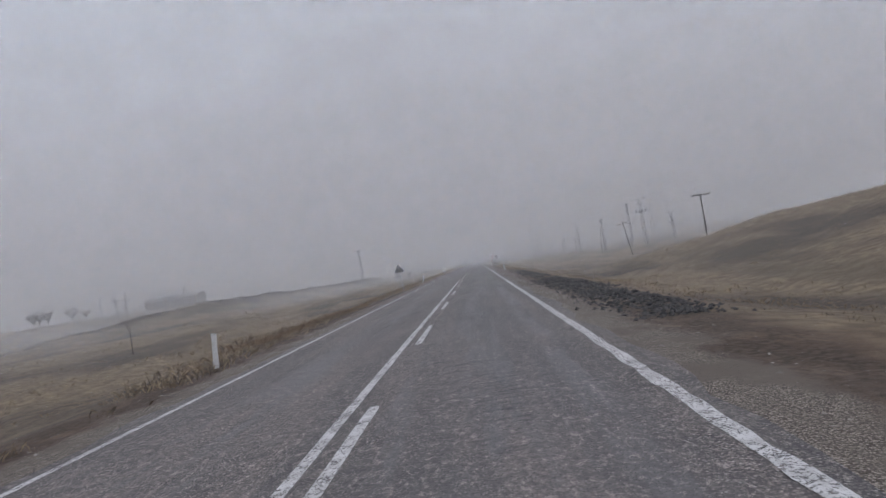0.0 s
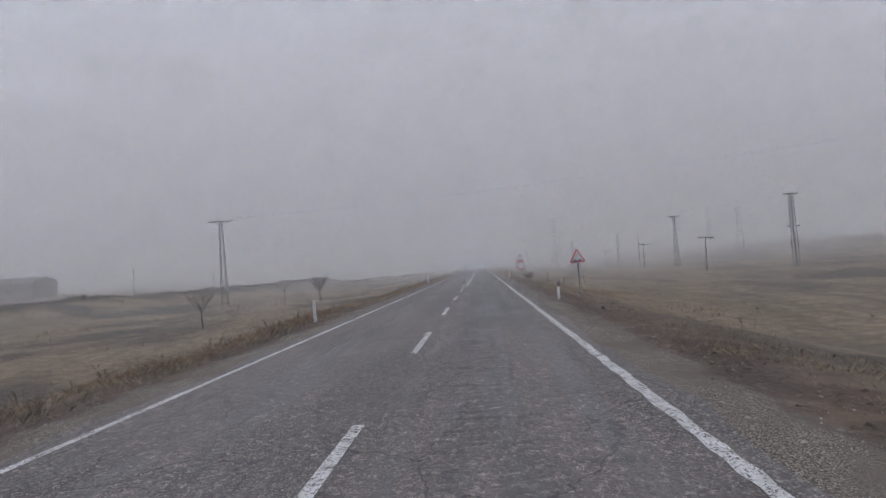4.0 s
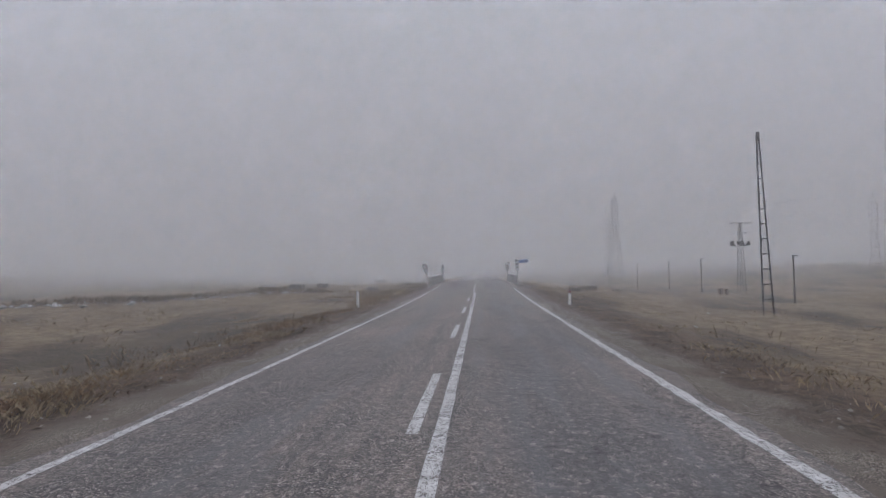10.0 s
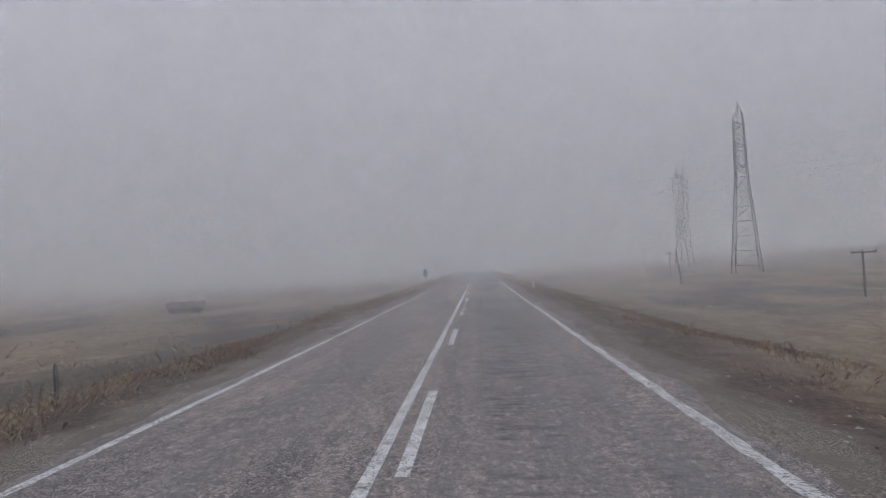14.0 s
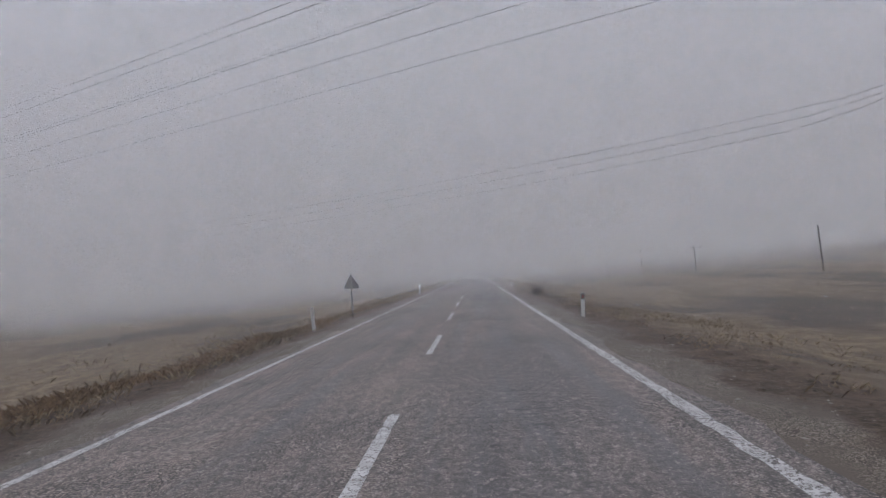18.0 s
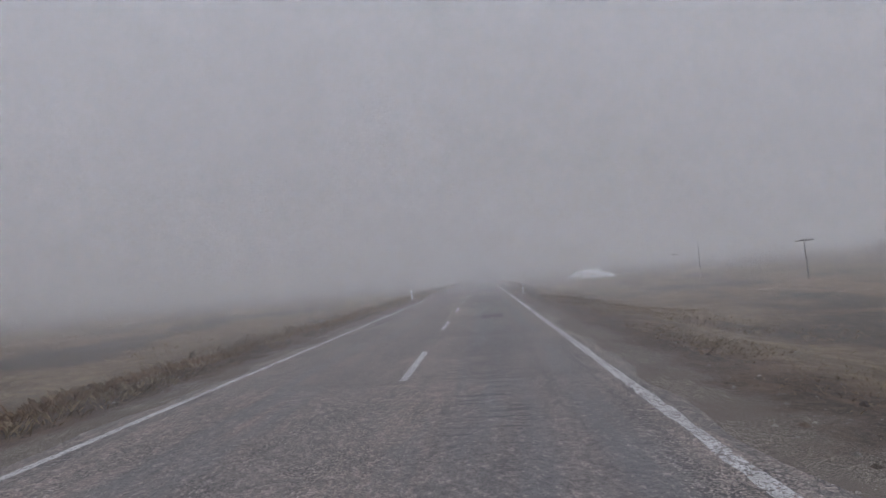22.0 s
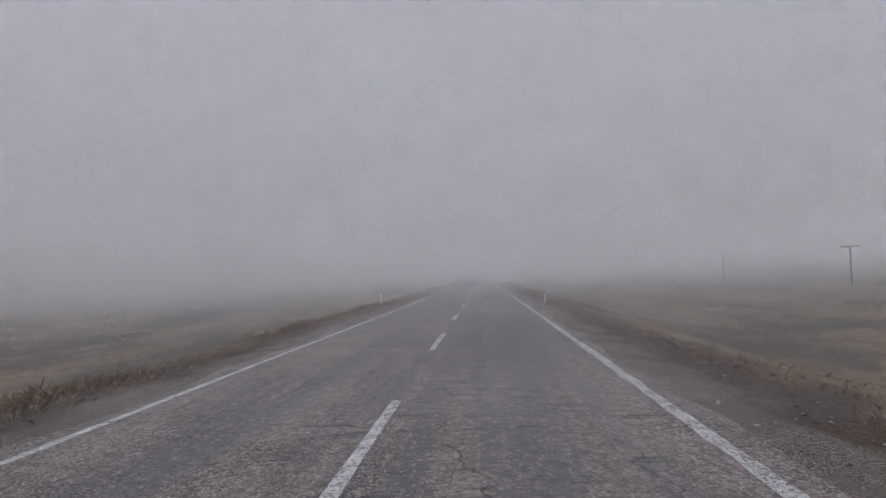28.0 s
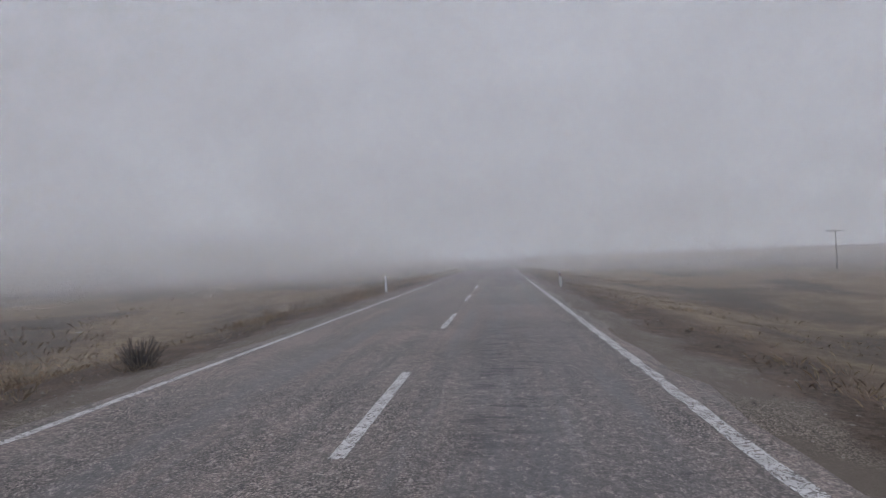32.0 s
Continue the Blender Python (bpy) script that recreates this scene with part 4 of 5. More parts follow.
plain_pole(42.0, 247, 9.2, 0, True, "thin pole with a small lamp head")
t_pole(36.8, 262, 5.0, 2.6, 0, -4)
medium_pole(39.5, 336.5, 10.3, 3.2, 0, 8, "platform")
for x, y, h in ((32.2, 365.8, 4.7), (32.5, 347.6, 4.8), (32.9, 334.5, 5.0), (33.5, 311, 5.0)):
    plain_pole(x, y, h, 0, True, "thin wooden pole with a small lamp head")
t_pole(33.7, 399.5, 4.0, 2.4, 0, 8)
plain_pole(29.9, 432.4, 4.9, -6, False, "leaning bare wooden pole standing in the field")
t_pole(35.0, 452, 4.6, 2.4, 0, 5)
plain_pole(37.2, 475, 4.5)
plain_pole(36.0, 509.8, 4.6, -2)
t_pole(37.4, 546.5, 4.6, 2.5, 0, 14)
plain_pole(40.6, 588, 5.8)
t_pole(41.0, 625, 5.0, 2.5, -2, 12)
plain_pole(39.6, 655.6, 6.2, -1)
t_pole(43.6, 681, 4.6, 2.4, 0, 10)
plain_pole(44.6, 700.8, 4.9)
plain_pole(45.5, 740, 4.4, 2)
t_pole(43.6, 770.8, 5.0, 2.5, 0, 8)
t_pole(43.6, 805.8, 5.1, 2.5, 0, 6)
t_pole(44.0, 842, 5.2, 2.5, 0, 4)
t_pole(44.5, 878, 5.2, 2.5, 0, 4)
for x, y, h, extra in ((-152, 222, 9.5, "lattice_arm"), (-143, 218, 9.6, "platform"), (-135.5, 213, 9.4, "platform"), (-124, 236, 10.5, "platform")):
    medium_pole(x, y, h, 2.8, 0, 60, extra)
plain_pole(-150, 259, 10.0, 0, False, "thin distant pole beyond the fields")
for x, y, h in ((-88, 240, 8.0), (-96, 300, 8.0)):
    plain_pole(x, y, h, 0, False, "thin distant pole beyond the fields")
portal_pylon(60, 515, 29.5)
barrel_pylon(47.8, 451, 30.5)
portal_pylon(-178, 629, 23.5)
barrel_pylon(-180, 551, 27.0)
portal_pylon(150, 474, 29.5)
barrel_pylon(150, 433, 27.0)


def hang(a, b, sag, n=24):
    out = []
    for i in range(n + 1):
        p = a.lerp(b, i / n)
        p.z -= sag * 4 * (i / n) * (1 - i / n)
        out.append(p)
    return out


def conductor(ends, pair, label, sag=0.12, n=24):
    """One phase, hung from point to point across the road."""
    ob = thing("conductor", pose(0, 0, 0), label, "cable", "high-voltage conductors")
    pts = []
    for a, b in zip(ends, ends[1:]):
        pts += hang(Vector(a), Vector(b), sag, n)[(1 if pts else 0):]
    for off in ((-0.22, 0.22) if pair else (0.0,)):
        g = Geo()
        for p, q in zip(pts, pts[1:]):
            g.tube(p + ACROSS * off, q + ACROSS * off, 0.017, 0.017, 4, False)
        part("strand", g, "wire", ob)
    if pair:
        for i in range(10, len(pts) - 2, 5):
            part("spacer", Geo().tube(pts[i] - ACROSS * 0.26, pts[i] + ACROSS * 0.26, 0.06, 0.06, 6), "wire", ob, "dark spacer clamp")


for yc, zc in ((530.6, 15.2), (536.8, 14.95), (542.6, 14.35)):
    # low over the valley, rising to the pylons on either side
    ends = [(x, yc - 0.327 * x, zc + 0.055 * x + 0.00039 * x * x + 3.0 * math.exp(-(((x - 60) / 8) ** 2))) for x in (150, 105, 78, 69, 60, 52, 44, 30, 15, 0, -20, -40, -60, -90, -130, -178)]
    conductor(ends, True, "twin-bundle high-voltage conductor crossing above the road", 0.01, 7)
for k, (yc, zc) in enumerate(((483, 17.6), (484, 20.6), (486, 22.6), (490, 16.9), (491, 19.6), (492, 22.4))):
    conductor([(150, yc - 67, zc + 2.6), (48, yc - 21.5, zc + 0.5), (0, yc, zc), (-80, yc + 35.5, zc - 0.2), (-180, yc + 80, zc + 1)], False, "single high-voltage conductor crossing above the road")


def span(a, b, sag, label):
    ob = thing("overhead_wire", pose(0, 0, 0), label, "cable", "overhead wires")
    g = Geo()
    a, b, prev = Vector(a), Vector(b), None
    for i in range(21):
        p = a.lerp(b, i / 20)
        p.z -= sag * 4 * (i / 20) * (1 - i / 20)
        if prev is not None:
            g.tube(prev, p, 0.0045, 0.0045, 4, False)
        prev = p
    part("strand", g, "wire", ob)


T_LINE = [(31.3, 74, 6.9), (31.5, 110.3, 5.9), (33.9, 183.5, 5.0), (35.6, 220.5, 5.6), (36.8, 262, 5.0), (33.7, 399.5, 4.0), (35.0, 452, 4.6)]
T_LATE = [(37.4, 546.5, 4.6), (41.0, 625, 5.0), (43.6, 681, 4.6), (43.6, 770.8, 5.0), (43.6, 805.8, 5.1), (44.0, 842, 5.2), (44.5, 878, 5.2)]
for chain in (T_LINE[:2], T_LINE[2:5], T_LATE[3:]):
    for (xa, ya, ha), (xb, yb, hb) in zip(chain, chain[1:]):
        for u in (-0.9, 0.9):
            span((xa + u, ya, gz(xa, ya) + ha), (xb + u, yb, gz(xb, yb) + hb), 0.6, "thin sagging telephone wire between wooden poles")
# a medium-voltage span over the road
for u in (-1.4, 0.0, 1.4):
    span((-34.5 + u, 176.7, gz(-34.5, 176.7) + 12.2), (45.1 + u, 146.5, gz(45.1, 146.5) + 12.2), 0.9, "thin overhead power wire crossing above the road")
span((31.3 + 0.9, 74, gz(31.3, 74) + 5.3), (30, 20, gz(30, 20) + 7.5), 0.5, "thin sagging telephone wire between wooden poles")


# ---- trees and shrubs ----
def bare_tree(x, y, h, spread=0.8, seed=1, limbs=7, label="small leafless tree with upright twigs in dry grass", trunk_f=0.35, thick=0.05):
    ob = thing("bare_tree", spot(x, y), label, "tree", "bare trees")
    r = random.Random(seed)
    top = Vector((r.uniform(-0.1, 0.1), r.uniform(-0.1, 0.1), h * trunk_f))
    part("trunk", Geo().tube((0, 0, -0.3), top, thick * 1.3, thick * 0.9, 8).tube(top, top + Vector((0, 0, h * 0.1)), thick * 0.9, thick * 0.6, 8), "bark", ob)
    twigs = Geo()
    for k in range(limbs):
        a = 2 * math.pi * k / limbs + r.uniform(-0.3, 0.3)
        base = top + Vector((0, 0, h * r.uniform(-0.06, 0.1)))
        out = Vector((math.cos(a) * spread, math.sin(a) * spread, r.uniform(0.9, 1.5)))
        end = base + out.normalized() * h * r.uniform(0.3, 0.45)
        part("limb", Geo().tube(base, end, thick * 0.55, thick * 0.28, 6), "bark", ob)
        for j in range(6):
            f = r.uniform(0.3, 1.0)
            b = base.lerp(end, f)
            d = Vector((math.cos(a) * spread + r.uniform(-0.6, 0.6), math.sin(a) * spread + r.uniform(-0.6, 0.6), r.uniform(0.8, 1.9))).normalized()
            e = b + d * h * r.uniform(0.14, 0.3)
            twigs.tube(b, e, thick * 0.22, thick * 0.1, 4, False)
            for _ in range(3):
                q = b.lerp(e, r.uniform(0.3, 1))
                d2 = (d + Vector((r.uniform(-0.7, 0.7), r.uniform(-0.7, 0.7), r.uniform(-0.1, 0.7)))).normalized()
                twigs.tube(q, q + d2 * h * r.uniform(0.06, 0.14), thick * 0.12, thick * 0.06, 3, False)
    part("twigs", twigs, "twig", ob, "thin bare twigs")
    return ob


bare_tree(-19, 170, 3.9, 0.75, 3, 11, "small leafless tree with upright twigs in dry grass", 0.3, 0.075)
bare_tree(-19.3, 158, 2.6, 1.6, 5, 6, "thin sapling with a flat spread of bare twigs", 0.55, 0.03)
bare_tree(-17.6, 137, 3.3, 0.7, 7, 8)
bare_tree(-17.0, 140.5, 1.5, 1.0, 9, 6, "low leafless shrub in dry grass", 0.25, 0.02)
bare_tree(-21.5, 36, 2.8, 0.6, 12, 5, "thin young bare tree in the verge grass", 0.5, 0.025)
for k, (x, y, h) in enumerate(((-169, 228, 8), (-175, 222, 9), (-182, 226, 9), (-189, 231, 8), (-160, 224, 6), (-112, 205, 5))):
    bare_tree(x, y, h, 0.9, 30 + k, 16, "distant leafless tree behind the misty field", 0.2, 0.2)


def shrub(x, y, h, w, n, seed, label, material="twig"):
    ob = thing("shrub", spot(x, y), label, "shrub")
    r = random.Random(seed)
    g, low = Geo(), Geo()
    for _ in range(n):
        a, s = r.uniform(0, 2 * math.pi), r.random() ** 0.5
        b = Vector((math.cos(a) * s * w * 0.16, math.sin(a) * s * w * 0.16, -0.05))
        e = Vector((math.cos(a) * s * w * 0.55 + r.uniform(-0.05, 0.05), math.sin(a) * s * w * 0.55, h * r.uniform(0.45, 1.0) * (1.08 - 0.35 * s)))
        mid = b.lerp(e, 0.5) + Vector((r.uniform(-0.05, 0.05), r.uniform(-0.05, 0.05), 0.03))
        g.tube(b, mid, 0.013, 0.01, 4, False).tube(mid, e, 0.01, 0.004, 4, False)
    for _ in range(n):
        a, s = r.uniform(0, 2 * math.pi), r.random() ** 0.5
        b = Vector((math.cos(a) * s * w * 0.45, math.sin(a) * s * w * 0.45, 0))
        e = b + Vector((r.uniform(-0.2, 0.2), r.uniform(-0.2, 0.2), h * r.uniform(0.1, 0.3)))
        low.tube(b, e, 0.01, 0.005, 3, False)
    part("stems", g, material, ob, "upright dark stems")
    part("undergrowth", low, "weed", ob, "matted dead weeds at its foot")


shrub(5.25, 490.3, 1.18, 1.3, 110, 3, "spiky dark leafless shrub on the gravel verge")
shrub(7.2, 169.4, 0.95, 1.3, 190, 5, "dense dark shrub behind the traffic sign")
shrub(-7.5, 766, 0.6, 0.9, 50, 8, "low dark weed bush on the verge")
shrub(-4.9, 810, 0.62, 0.8, 80, 9, "dry upright weed bush on the verge")
shrub(-9.5, 328, 0.9, 1.3, 60, 10, "dry weed bush beside the stream")
shrub(9.0, 300, 0.8, 1.5, 70, 12, "dry weed bush beside the stream")
shrub(12.0, 309, 1.0, 1.6, 80, 13, "dry weed bush beside the stream")
shrub(15.5, 312, 1.0, 1.5, 80, 14, "dry weed bush beside the stream")


# ---- heap, barn, blocks, barrels ----
def heap(x, y):
    """A long mound of white gravel."""
    n, rings = 72, 13
    g = Geo()
    tilt = math.radians(12)
    for i in range(rings + 1):
        f = i / rings
        for k in range(n):
            a = 2 * math.pi * k / n
            wob = 1 + 0.07 * math.sin(3 * a + 1) + 0.05 * math.sin(7 * a) + 0.025 * math.sin(17 * a + f * 6)
            px, py = 5.2 * math.cos(a) * f * wob, 15.0 * math.sin(a) * f * wob
            qx, qy = px * math.cos(tilt) - py * math.sin(tilt), px * math.sin(tilt) + py * math.cos(tilt)
            z = 2.75 * (1 - f ** 2.3) * (0.88 + 0.12 * math.sin(qy * 0.6 + qx * 0.3)) + 0.1 * math.sin(qx * 2.1 + qy * 1.3) * (1 - f)
            z += 0.06 * math.sin(qx * 5 + 2 * math.sin(qy * 3)) * (1 - f * 0.6)
            g.v.append((qx, qy, z - 0.25 + gz(x + qx, y + qy) - gz(x, y)))
    for i in range(rings):
        g.f += [(n * i + k, n * i + (k + 1) % n, n * (i + 1) + (k + 1) % n, n * (i + 1) + k) for k in range(n)]
    ob = new("gravel_heap", g.mesh("gravel_heap", M["salt"], True))
    ob.matrix_basis = spot(x, y)
    tagged(ob, "long rounded heap of white gravel on the field", "heap")


heap(32.2, 719)


def barn(x, y):
    ob = thing("barn", spot(x, y, 0.0, -4), "long low grey farm building with a shallow pitched roof", "building")
    w, d, h = 26.0, 9.0, 4.2
    for s, name in ((-1, "front_wall"), (1, "back_wall")):
        part(name, Geo().box(-w / 2, w / 2, s * d / 2 - 0.15, s * d / 2 + 0.15, -1.5, h), "wall", ob)
    for s in (-1, 1):
        part("gable_wall", Geo().add([(s * w / 2 + e, q, z) for e in (-0.15, 0.15) for q, z in ((-d / 2, -1.5), (d / 2, -1.5), (d / 2, h), (0, h + 1.6), (-d / 2, h))],
             [(0, 1, 2, 3, 4), (9, 8, 7, 6, 5), (0, 4, 9, 5), (1, 6, 7, 2), (2, 7, 8, 3), (3, 8, 9, 4)]), "wall", ob)
    for s in (-1, 1):
        part("roof_slope", Geo().add([(a, b, c) for a in (-w / 2 - 0.6, w / 2 + 0.6) for b, c in ((0, h + 1.75), (s * (d / 2 + 0.7), h - 0.1), (s * (d / 2 + 0.7), h + 0.05), (0, h + 1.9))],
             [(0, 1, 2, 3), (7, 6, 5, 4), (0, 4, 5, 1), (1, 5, 6, 2), (2, 6, 7, 3)]), "roof", ob, "dull grey sheet-metal roof slope")
    for k in range(5):
        part("window", Geo().box(-10 + 5 * k - 0.6, -10 + 5 * k + 0.6, -d / 2 - 0.2, -d / 2 - 0.14, 1.6, 2.6), "black", ob, "dark window opening")


barn(-143, 263)


def block(x, y, sx, sy, sz, turn, label):
    ob = new("concrete_block", Geo().box(-sx / 2, sx / 2, -sy / 2, sy / 2, -0.3, sz, 0.04).mesh("concrete_block", M["concrete"]))
    ob.matrix_basis = spot(x, y, 0, turn, (1.5, 2))
    tagged(ob, label, "block", "field blocks")


block(-28.3, 324, 2.0, 1.0, 0.8, 10, "weathered concrete block lying in the field")
block(-29.5, 340, 2.2, 1.1, 0.8, -8, "weathered concrete block lying in the field")
block(-24.0, 336, 1.6, 1.0, 0.7, 5, "squat concrete well head in dry grass")
block(-13.5, 322, 1.3, 0.9, 0.6, 12, "squat concrete well head in dry grass")


def trailer(x, y):
    ob = thing("farm_trailer", spot(x, y, 0, 20), "low derelict farm trailer with two wheels, far in the field", "trailer")
    part("bed", Geo().box(-1.6, 1.6, -0.9, 0.9, 0.6, 0.78, 0.03), "wall", ob)
    part("side_board", Geo().box(-1.6, 1.6, -0.93, -0.86, 0.78, 1.2), "wall", ob)
    part("side_board", Geo().box(-1.6, 1.6, 0.86, 0.93, 0.78, 1.2), "wall", ob)
    for sx in (-1.0, 1.0):
        for s in (-0.85, 0.85):
            part("wheel", Geo().tube((sx, s - 0.09, 0.36), (sx, s + 0.09, 0.36), 0.4, 0.4, 16), "black", ob, "dark rubber wheel")
    part("drawbar", Geo().tube((1.6, 0, 0.65), (2.7, 0, 0.35), 0.05, 0.05, 6), "lattice", ob)


trailer(-26.7, 401)


def barrel(x, y):
    ob = thing("oil_drum", spot(x, y), "rusty upright oil drum in the field", "drum", "oil drums")
    part("drum_body", Geo().tube((0, 0, -0.05), (0, 0, 0.88), 0.29, 0.29, 20), "barrel", ob)
    for z in (0.28, 0.58, 0.86):
        part("hoop", Geo().tube((0, 0, z - 0.015), (0, 0, z + 0.015), 0.305, 0.305, 20), "barrel", ob)


barrel(32.3, 326.5)
barrel(33.3, 327.2)


def stake(x, y, h, lean, label):
    ob = thing("wooden_stake", spot(x, y, 0, 0, (0, lean)), label, "stake", "verge stakes")
    part("stake_shaft", Geo().tube((0, 0, -0.2), (0, 0, h), 0.05, 0.04, 7), "wood", ob)
    part("stake_tip", Geo().tube((0, 0, h), (0.01, 0, h + 0.07), 0.04, 0.012, 7), "wood", ob)


for x, y, h, l in ((-7.2, 346, 0.75, -8), (-7.6, 346.6, 0.5, 10), (-7.3, 357.5, 0.7, 3), (-7.5, 360, 0.65, -2), (7.2, 174.5, 0.8, 3), (7.6, 152, 0.9, -4), (9.5, 156, 0.9, 5),
                   (12.5, 161, 1.0, -12), (6.0, 352, 0.6, 6), (7.0, 221.5, 0.6, 4), (-9.0, 131, 0.7, 6)):
    stake(x, y, h, l, "short weathered wooden stake standing in verge grass")


# ---- loose stuff: stones, rubble, grass ----
ROCK_V = np.array([(1, 0, 0), (-1, 0, 0), (0, 1, 0), (0, -1, 0), (0, 0, 0.8), (0, 0, -0.5)])
ROCK_F = np.array([(0, 2, 4), (2, 1, 4), (1, 3, 4), (3, 0, 4), (2, 0, 5), (1, 2, 5), (3, 1, 5), (0, 3, 5)])


def rocks(name, material, xs, ys, sizes, label, category, seed, lift=0.0, flat=0.75):
    r = np.random.RandomState(seed)
    n = len(xs)
    z = land(xs, ys) + lift
    jit = ROCK_V[None] * r.uniform(0.55, 1.25, (n, 6, 1)) + r.uniform(-0.18, 0.18, (n, 6, 3))
    a = r.uniform(0, 6.28, n)
    c, s = np.cos(a)[:, None], np.sin(a)[:, None]
    px, py = jit[..., 0] * c - jit[..., 1] * s, jit[..., 0] * s + jit[..., 1] * c
    v = np.stack([px * sizes[:, None] + xs[:, None], py * sizes[:, None] + ys[:, None], jit[..., 2] * sizes[:, None] * flat + z[:, None]], -1)
    f = ROCK_F[None] + 6 * np.arange(n)[:, None, None]
    me = bpy.data.meshes.new(name)
    me.from_pydata(v.reshape(-1, 3).tolist(), [], f.reshape(-1, 3).tolist())
    me.materials.append(M[material])
    return tagged(new(name, me), label, category, kind="stuff")


r = np.random.RandomState(21)
n = 30000
side = np.where(r.rand(n) < 0.5, -1, 1)
rocks("verge_gravel", "stone", side * (3.95 + 1.6 * r.rand(n) ** 0.9), r.uniform(-5, 900, n), 0.012 + 0.035 * r.rand(n) ** 3, "loose grey gravel along the road's edges", "gravel", 1)
n = 5200
lx = np.concatenate([5.75 + 0.5 * r.randn(n - 260), 5.6 + 1.5 * r.rand(260)])
ly = np.concatenate([r.uniform(11.5, 33, n - 1260), r.uniform(33, 60, 1000), r.uniform(118, 160, 260)])
pile = np.where(ly < 62, 0.26 * np.exp(-(((lx - 5.75) / 0.55) ** 2)) * r.rand(n) * (0.6 + 0.4 * np.sin(ly * 0.9)), 0.0)
rocks("asphalt_lumps", "clod", lx, ly, 0.025 + 0.085 * r.rand(n) ** 2.5, "broken lumps of old asphalt heaped along the verge", "rubble", 2, 0.02 + pile)
n = 1500
t = r.rand(n)
rocks("rubble_band", "rubble", -16 - 50 * t + r.randn(n) * 1.6, 312 - 46 * t + r.randn(n) * 2.5, 0.06 + 0.4 * r.rand(n) ** 5, "dumped rubble and pale stones along a ditch", "rubble", 3, 0.05)
n = 260
rocks("stream_stones", "rubble", np.where(r.rand(n) < 0.5, -1, 1) * r.uniform(6.5, 26, n), 317 + r.randn(n) * 4, 0.06 + 0.3 * r.rand(n) ** 3, "pale stones in the stream bed", "stones", 4)
n = 420
rocks("field_litter", "litter", np.where(r.rand(n) < 0.5, -1, 1) * r.uniform(6.5, 24, n), r.uniform(0, 880, n), 0.025 + 0.07 * r.rand(n) ** 3, "scattered pale stones and litter in the grass", "litter", 5, 0.03, 0.5)


def blades(name, material, xs, ys, h, count, spread, width, label, category, seed, lie=1.0):
    """Tufts of bent blades; lie: how far they lean over."""
    r = np.random.RandomState(seed)
    n = len(xs) * count
    X, Y, H = np.repeat(xs, count), np.repeat(ys, count), np.repeat(h, count) * r.uniform(0.4, 1.1, n)
    a, s = r.uniform(0, 6.28, n), spread * np.abs(r.randn(n)) * 0.6
    bx, by = X + np.cos(a) * s, Y + np.sin(a) * s
    z = land(bx, by) - 0.02
    tilt = lie * r.uniform(0.1, 1.3, n) * H
    b = a + r.uniform(-2.2, 2.2, n)
    wx, wy = -np.sin(b) * width / 2, np.cos(b) * width / 2
    mx, my = bx + np.cos(b) * tilt * 0.4, by + np.sin(b) * tilt * 0.4
    ex, ey = bx + np.cos(b) * tilt, by + np.sin(b) * tilt
    v = np.stack([np.stack([bx - wx, by - wy, z], -1), np.stack([bx + wx, by + wy, z], -1), np.stack([mx, my, z + H * 0.7], -1), np.stack([ex, ey, z + H * 0.95], -1)], 1)
    k = 4 * np.arange(n)[:, None]
    q = np.concatenate([k + np.array([0, 1, 2]), k + np.array([1, 3, 2])])
    me = bpy.data.meshes.new(name)
    me.vertices.add(4 * n)
    me.vertices.foreach_set("co", v.reshape(-1).astype(np.float32))
    me.loops.add(6 * n)
    me.loops.foreach_set("vertex_index", q.reshape(-1).astype(np.int32))
    me.polygons.add(2 * n)
    me.polygons.foreach_set("loop_start", np.arange(0, 6 * n, 3, dtype=np.int32))
    me.update(calc_edges=True)
    me.materials.append(M[material])
    return tagged(new(name, me), label, category, kind="stuff")


def scatter(n, lo, hi, seed, power=1.0, y0=-5, y1=905):
    """Places beside the road, thinned by a slow patchiness."""
    r = np.random.RandomState(seed)
    y = r.uniform(y0, y1, n)
    x = lo + (hi - lo) * r.rand(n) ** power
    x = np.where(r.rand(n) < 0.5, -x, x + 0.3)
    keep = 0.5 + 0.3 * np.sin(0.21 * y + 0.5 * x) + 0.25 * np.sin(0.07 * y - 0.33 * x + 1) + 0.2 * np.sin(0.9 * y + 0.7 * x)
    ok = (r.rand(n) < keep) & ~((np.abs(y - 316) < 13) & (np.abs(x) < 7)) & ~((x > 4) & (x < 7.5) & (y < 62))
    return x[ok], y[ok]


def clumped(x, y, lo, hi, seed):
    """Heights that swell and sink in clumps."""
    r = np.random.RandomState(seed)
    swell = 0.5 + 0.22 * np.sin(0.47 * y + 0.9 * x) + 0.18 * np.sin(1.31 * y - 0.7 * x + 1) + 0.2 * np.sin(0.113 * y + 0.31 * x + 2)
    return lo + (hi - lo) * np.clip(swell, 0, 1) * r.uniform(0.55, 1.15, len(x)) * np.where(x > 0, 0.5, 1.0)


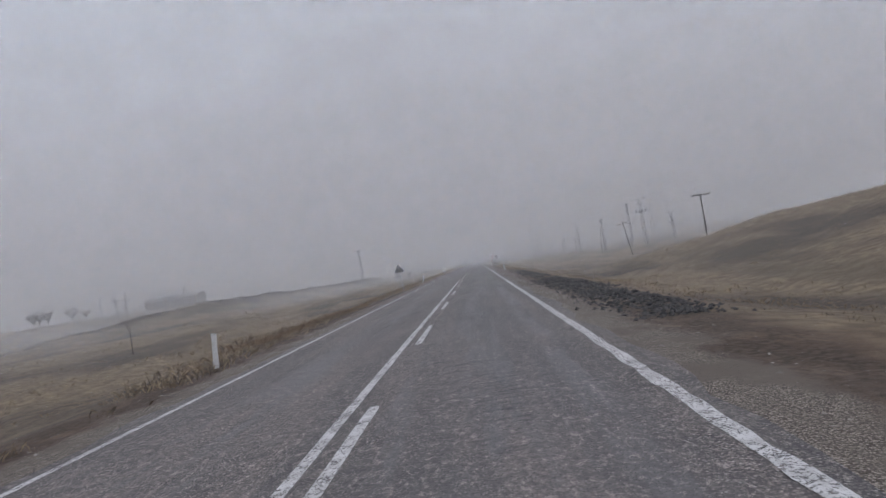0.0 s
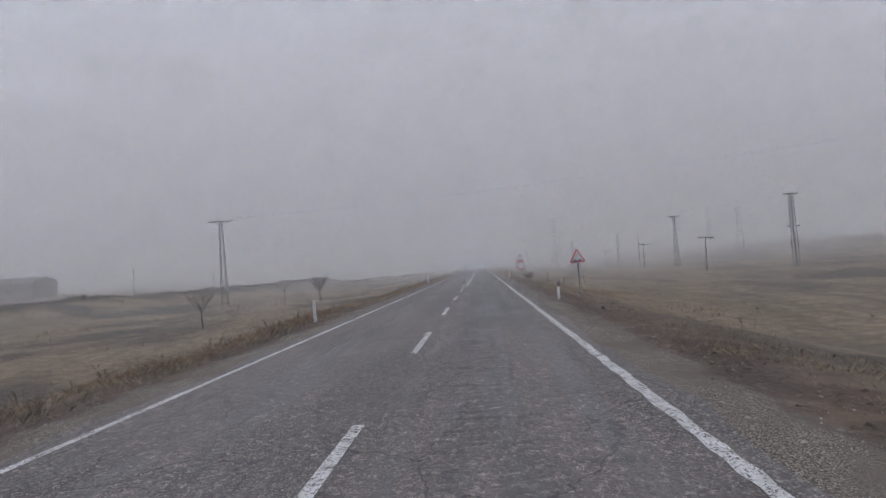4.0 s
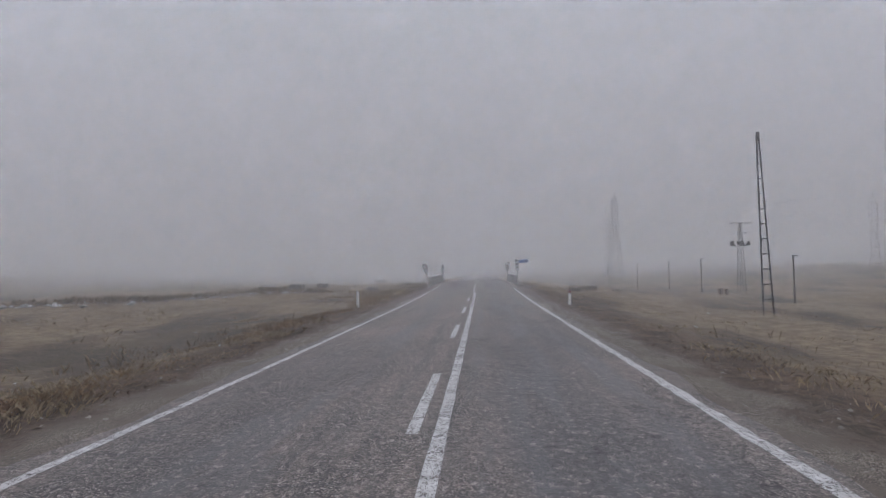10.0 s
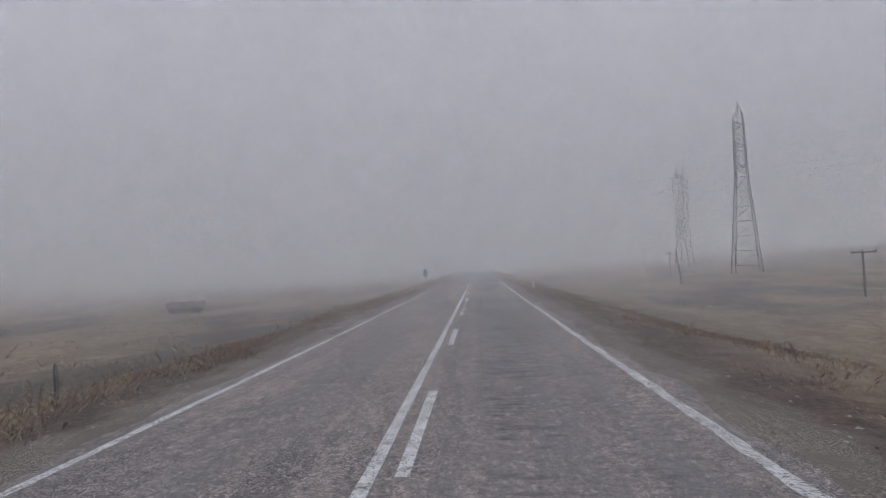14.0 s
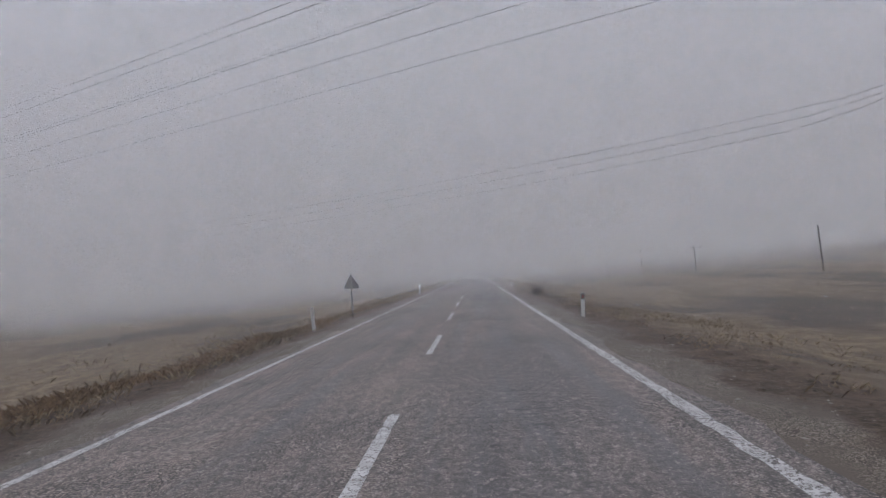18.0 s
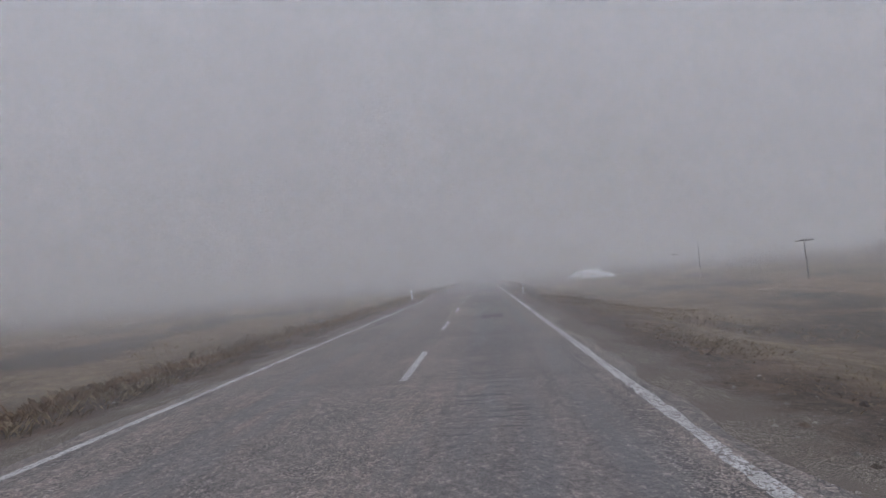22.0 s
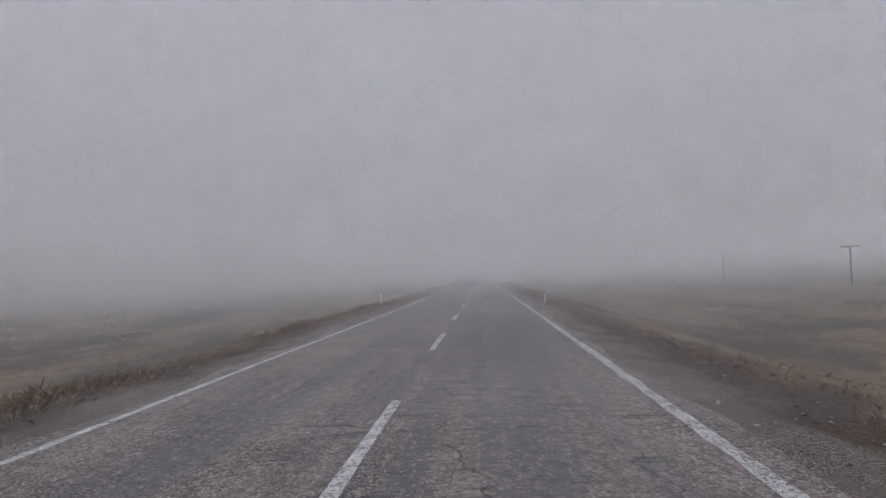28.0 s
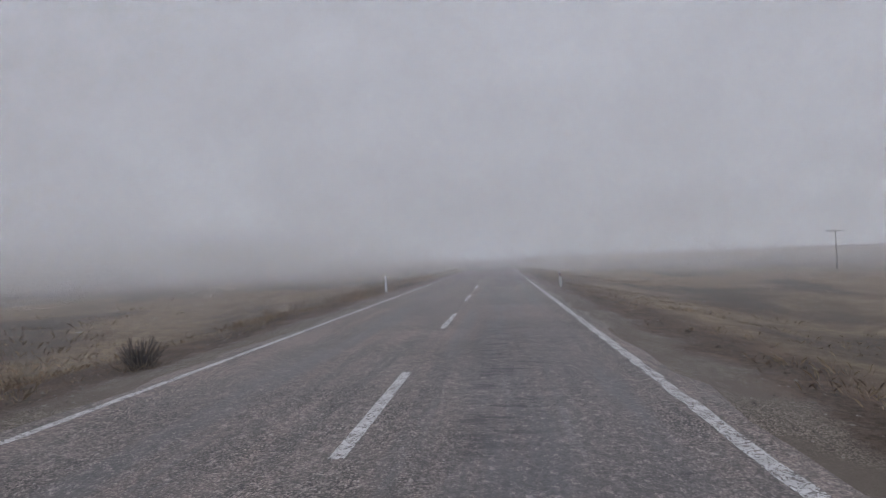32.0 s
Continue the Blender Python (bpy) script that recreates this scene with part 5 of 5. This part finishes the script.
x, y = scatter(76000, 5.35, 12, 5, 1.4)
blades("verge_grass", "straw", x, y, clumped(x, y, 0.05, 0.3, 6), 11, 0.5, 0.008, "dry straw-coloured grass in clumps along the verges", "grass", 7, 0.9)
x, y = scatter(42000, 10.5, 42, 8, 1.2)
blades("field_grass", "straw", x, y, clumped(x, y, 0.07, 0.3, 9), 8, 0.8, 0.017, "sparse dry grass in the fields", "grass", 10)
x, y = scatter(16000, 5.1, 9, 11, 1.3)
blades("verge_weeds", "weed", x, y, clumped(x, y, 0.05, 0.26, 12), 9, 0.5, 0.009, "dark dead weeds along the verges", "weeds", 13)
r = np.random.RandomState(15)
cx = np.repeat(r.uniform(-5, 900, 110), 7)
x, y = np.where(r.rand(770) < 0.9, -5.9 - 3.5 * r.rand(770), 6.6 + 5 * r.rand(770)), cx + r.randn(770) * 1.2
ok = ~((np.abs(y - 316) < 13) & (np.abs(x) < 7))
x, y = x[ok], y[ok]
blades("tall_stalks", "weed", x, y, r.uniform(0.2, 0.6, len(x)), 6, 0.5, 0.006, "tall dry weed stalks on the verge", "weeds", 16, 0.35)
x = -16 - 50 * r.rand(900)
y = 312 + (x + 16) * 0.92 + r.randn(900) * 2
blades("ditch_weeds", "weed", x, y, r.uniform(0.3, 0.8, len(x)), 9, 0.5, 0.02, "dark dead weeds along a rubble ditch", "weeds", 17, 0.5)


def verge_band(n, seed, x0, x1, y0, y1):
    r = np.random.RandomState(seed)
    y = r.uniform(y0, y1, n)
    x = x0 + (x1 - x0) * r.rand(n) + 0.35 * np.sin(y * 0.23) + 0.25 * np.sin(y * 0.61)
    keep = r.rand(n) < 0.5 + 0.5 * np.sin(0.33 * y) * np.sin(0.071 * y + 1) + 0.2 * np.sin(1.3 * y)
    return x[keep], y[keep]


bands = [verge_band(9000, 41, -7.4, -5.8, 338, 482), verge_band(5000, 42, -7.2, -5.9, 20, 110), verge_band(3000, 43, 6.4, 8.6, 345, 430), verge_band(7000, 44, -7.2, -5.8, 482, 700),
         verge_band(4000, 46, -7.0, -5.8, 700, 860), verge_band(5000, 49, -7.2, -5.9, 110, 290)]
x, y = np.concatenate([b[0] for b in bands]), np.concatenate([b[1] for b in bands])
blades("brown_weeds", "brown", x, y, clumped(x, y, 0.06, 0.36, 47), 10, 0.45, 0.008, "brown dead weeds lining the verge, with a painted reddish reflection tint", "weeds", 48, 0.8)

# dark weeds on the far bank
r = np.random.RandomState(61)
y = r.uniform(55, 300, 3600)
x = -50 - 2 * np.sin(y / 37) + r.randn(3600) * 1.5
blades("bank_weeds", "twig", x, y, r.uniform(0.15, 0.7, len(x)) * (0.6 + 0.4 * np.sin(y * 0.31) * np.sin(y * 0.083)), 7, 0.6, 0.05, "dark dead weeds on the low far bank", "weeds", 62, 0.5)

# torn clods where the shoulder breaks off into the grass
r = np.random.RandomState(71)
n = 22000
y = r.uniform(-5, 880, n)
right = r.rand(n) < 0.68
wander = 0.35 * np.sin(0.29 * y) + 0.22 * np.sin(0.83 * y + 1)
x = np.where(right, 5.55 + wander + 0.42 * r.randn(n), -5.05 - 0.5 * wander - 0.22 * np.abs(r.randn(n)))
ok = (np.sin(0.17 * y) + np.sin(0.41 * y + 2) + 0.8 * r.randn(n) > -0.5) & ~((np.abs(y - 316) < 14) & (np.abs(x) < 7)) & (np.abs(x) > 4.3) & ~((x > 0) & (y < 64))
rocks("earth_clods", "earth", x[ok], y[ok], 0.015 + 0.085 * r.rand(int(ok.sum())) ** 3, "clods of dark torn earth along the shoulder's broken edge", "earth", 72, 0.0, 0.6)
n = 2200
x, y = 4.75 + 0.55 * r.randn(n), 303.2 + 1.7 * r.randn(n)
ok = (x > 3.95) & (y < 306)
heaped = 0.16 * np.exp(-((x - 4.8) / 0.6) ** 2 - ((y - 303) / 1.6) ** 2) * r.rand(n)
rocks("crushed_stone", "grit", x[ok], y[ok], 0.014 + 0.036 * r.rand(int(ok.sum())) ** 2, "loose crushed stone tipped at the railing's end", "gravel", 73, heaped[ok])
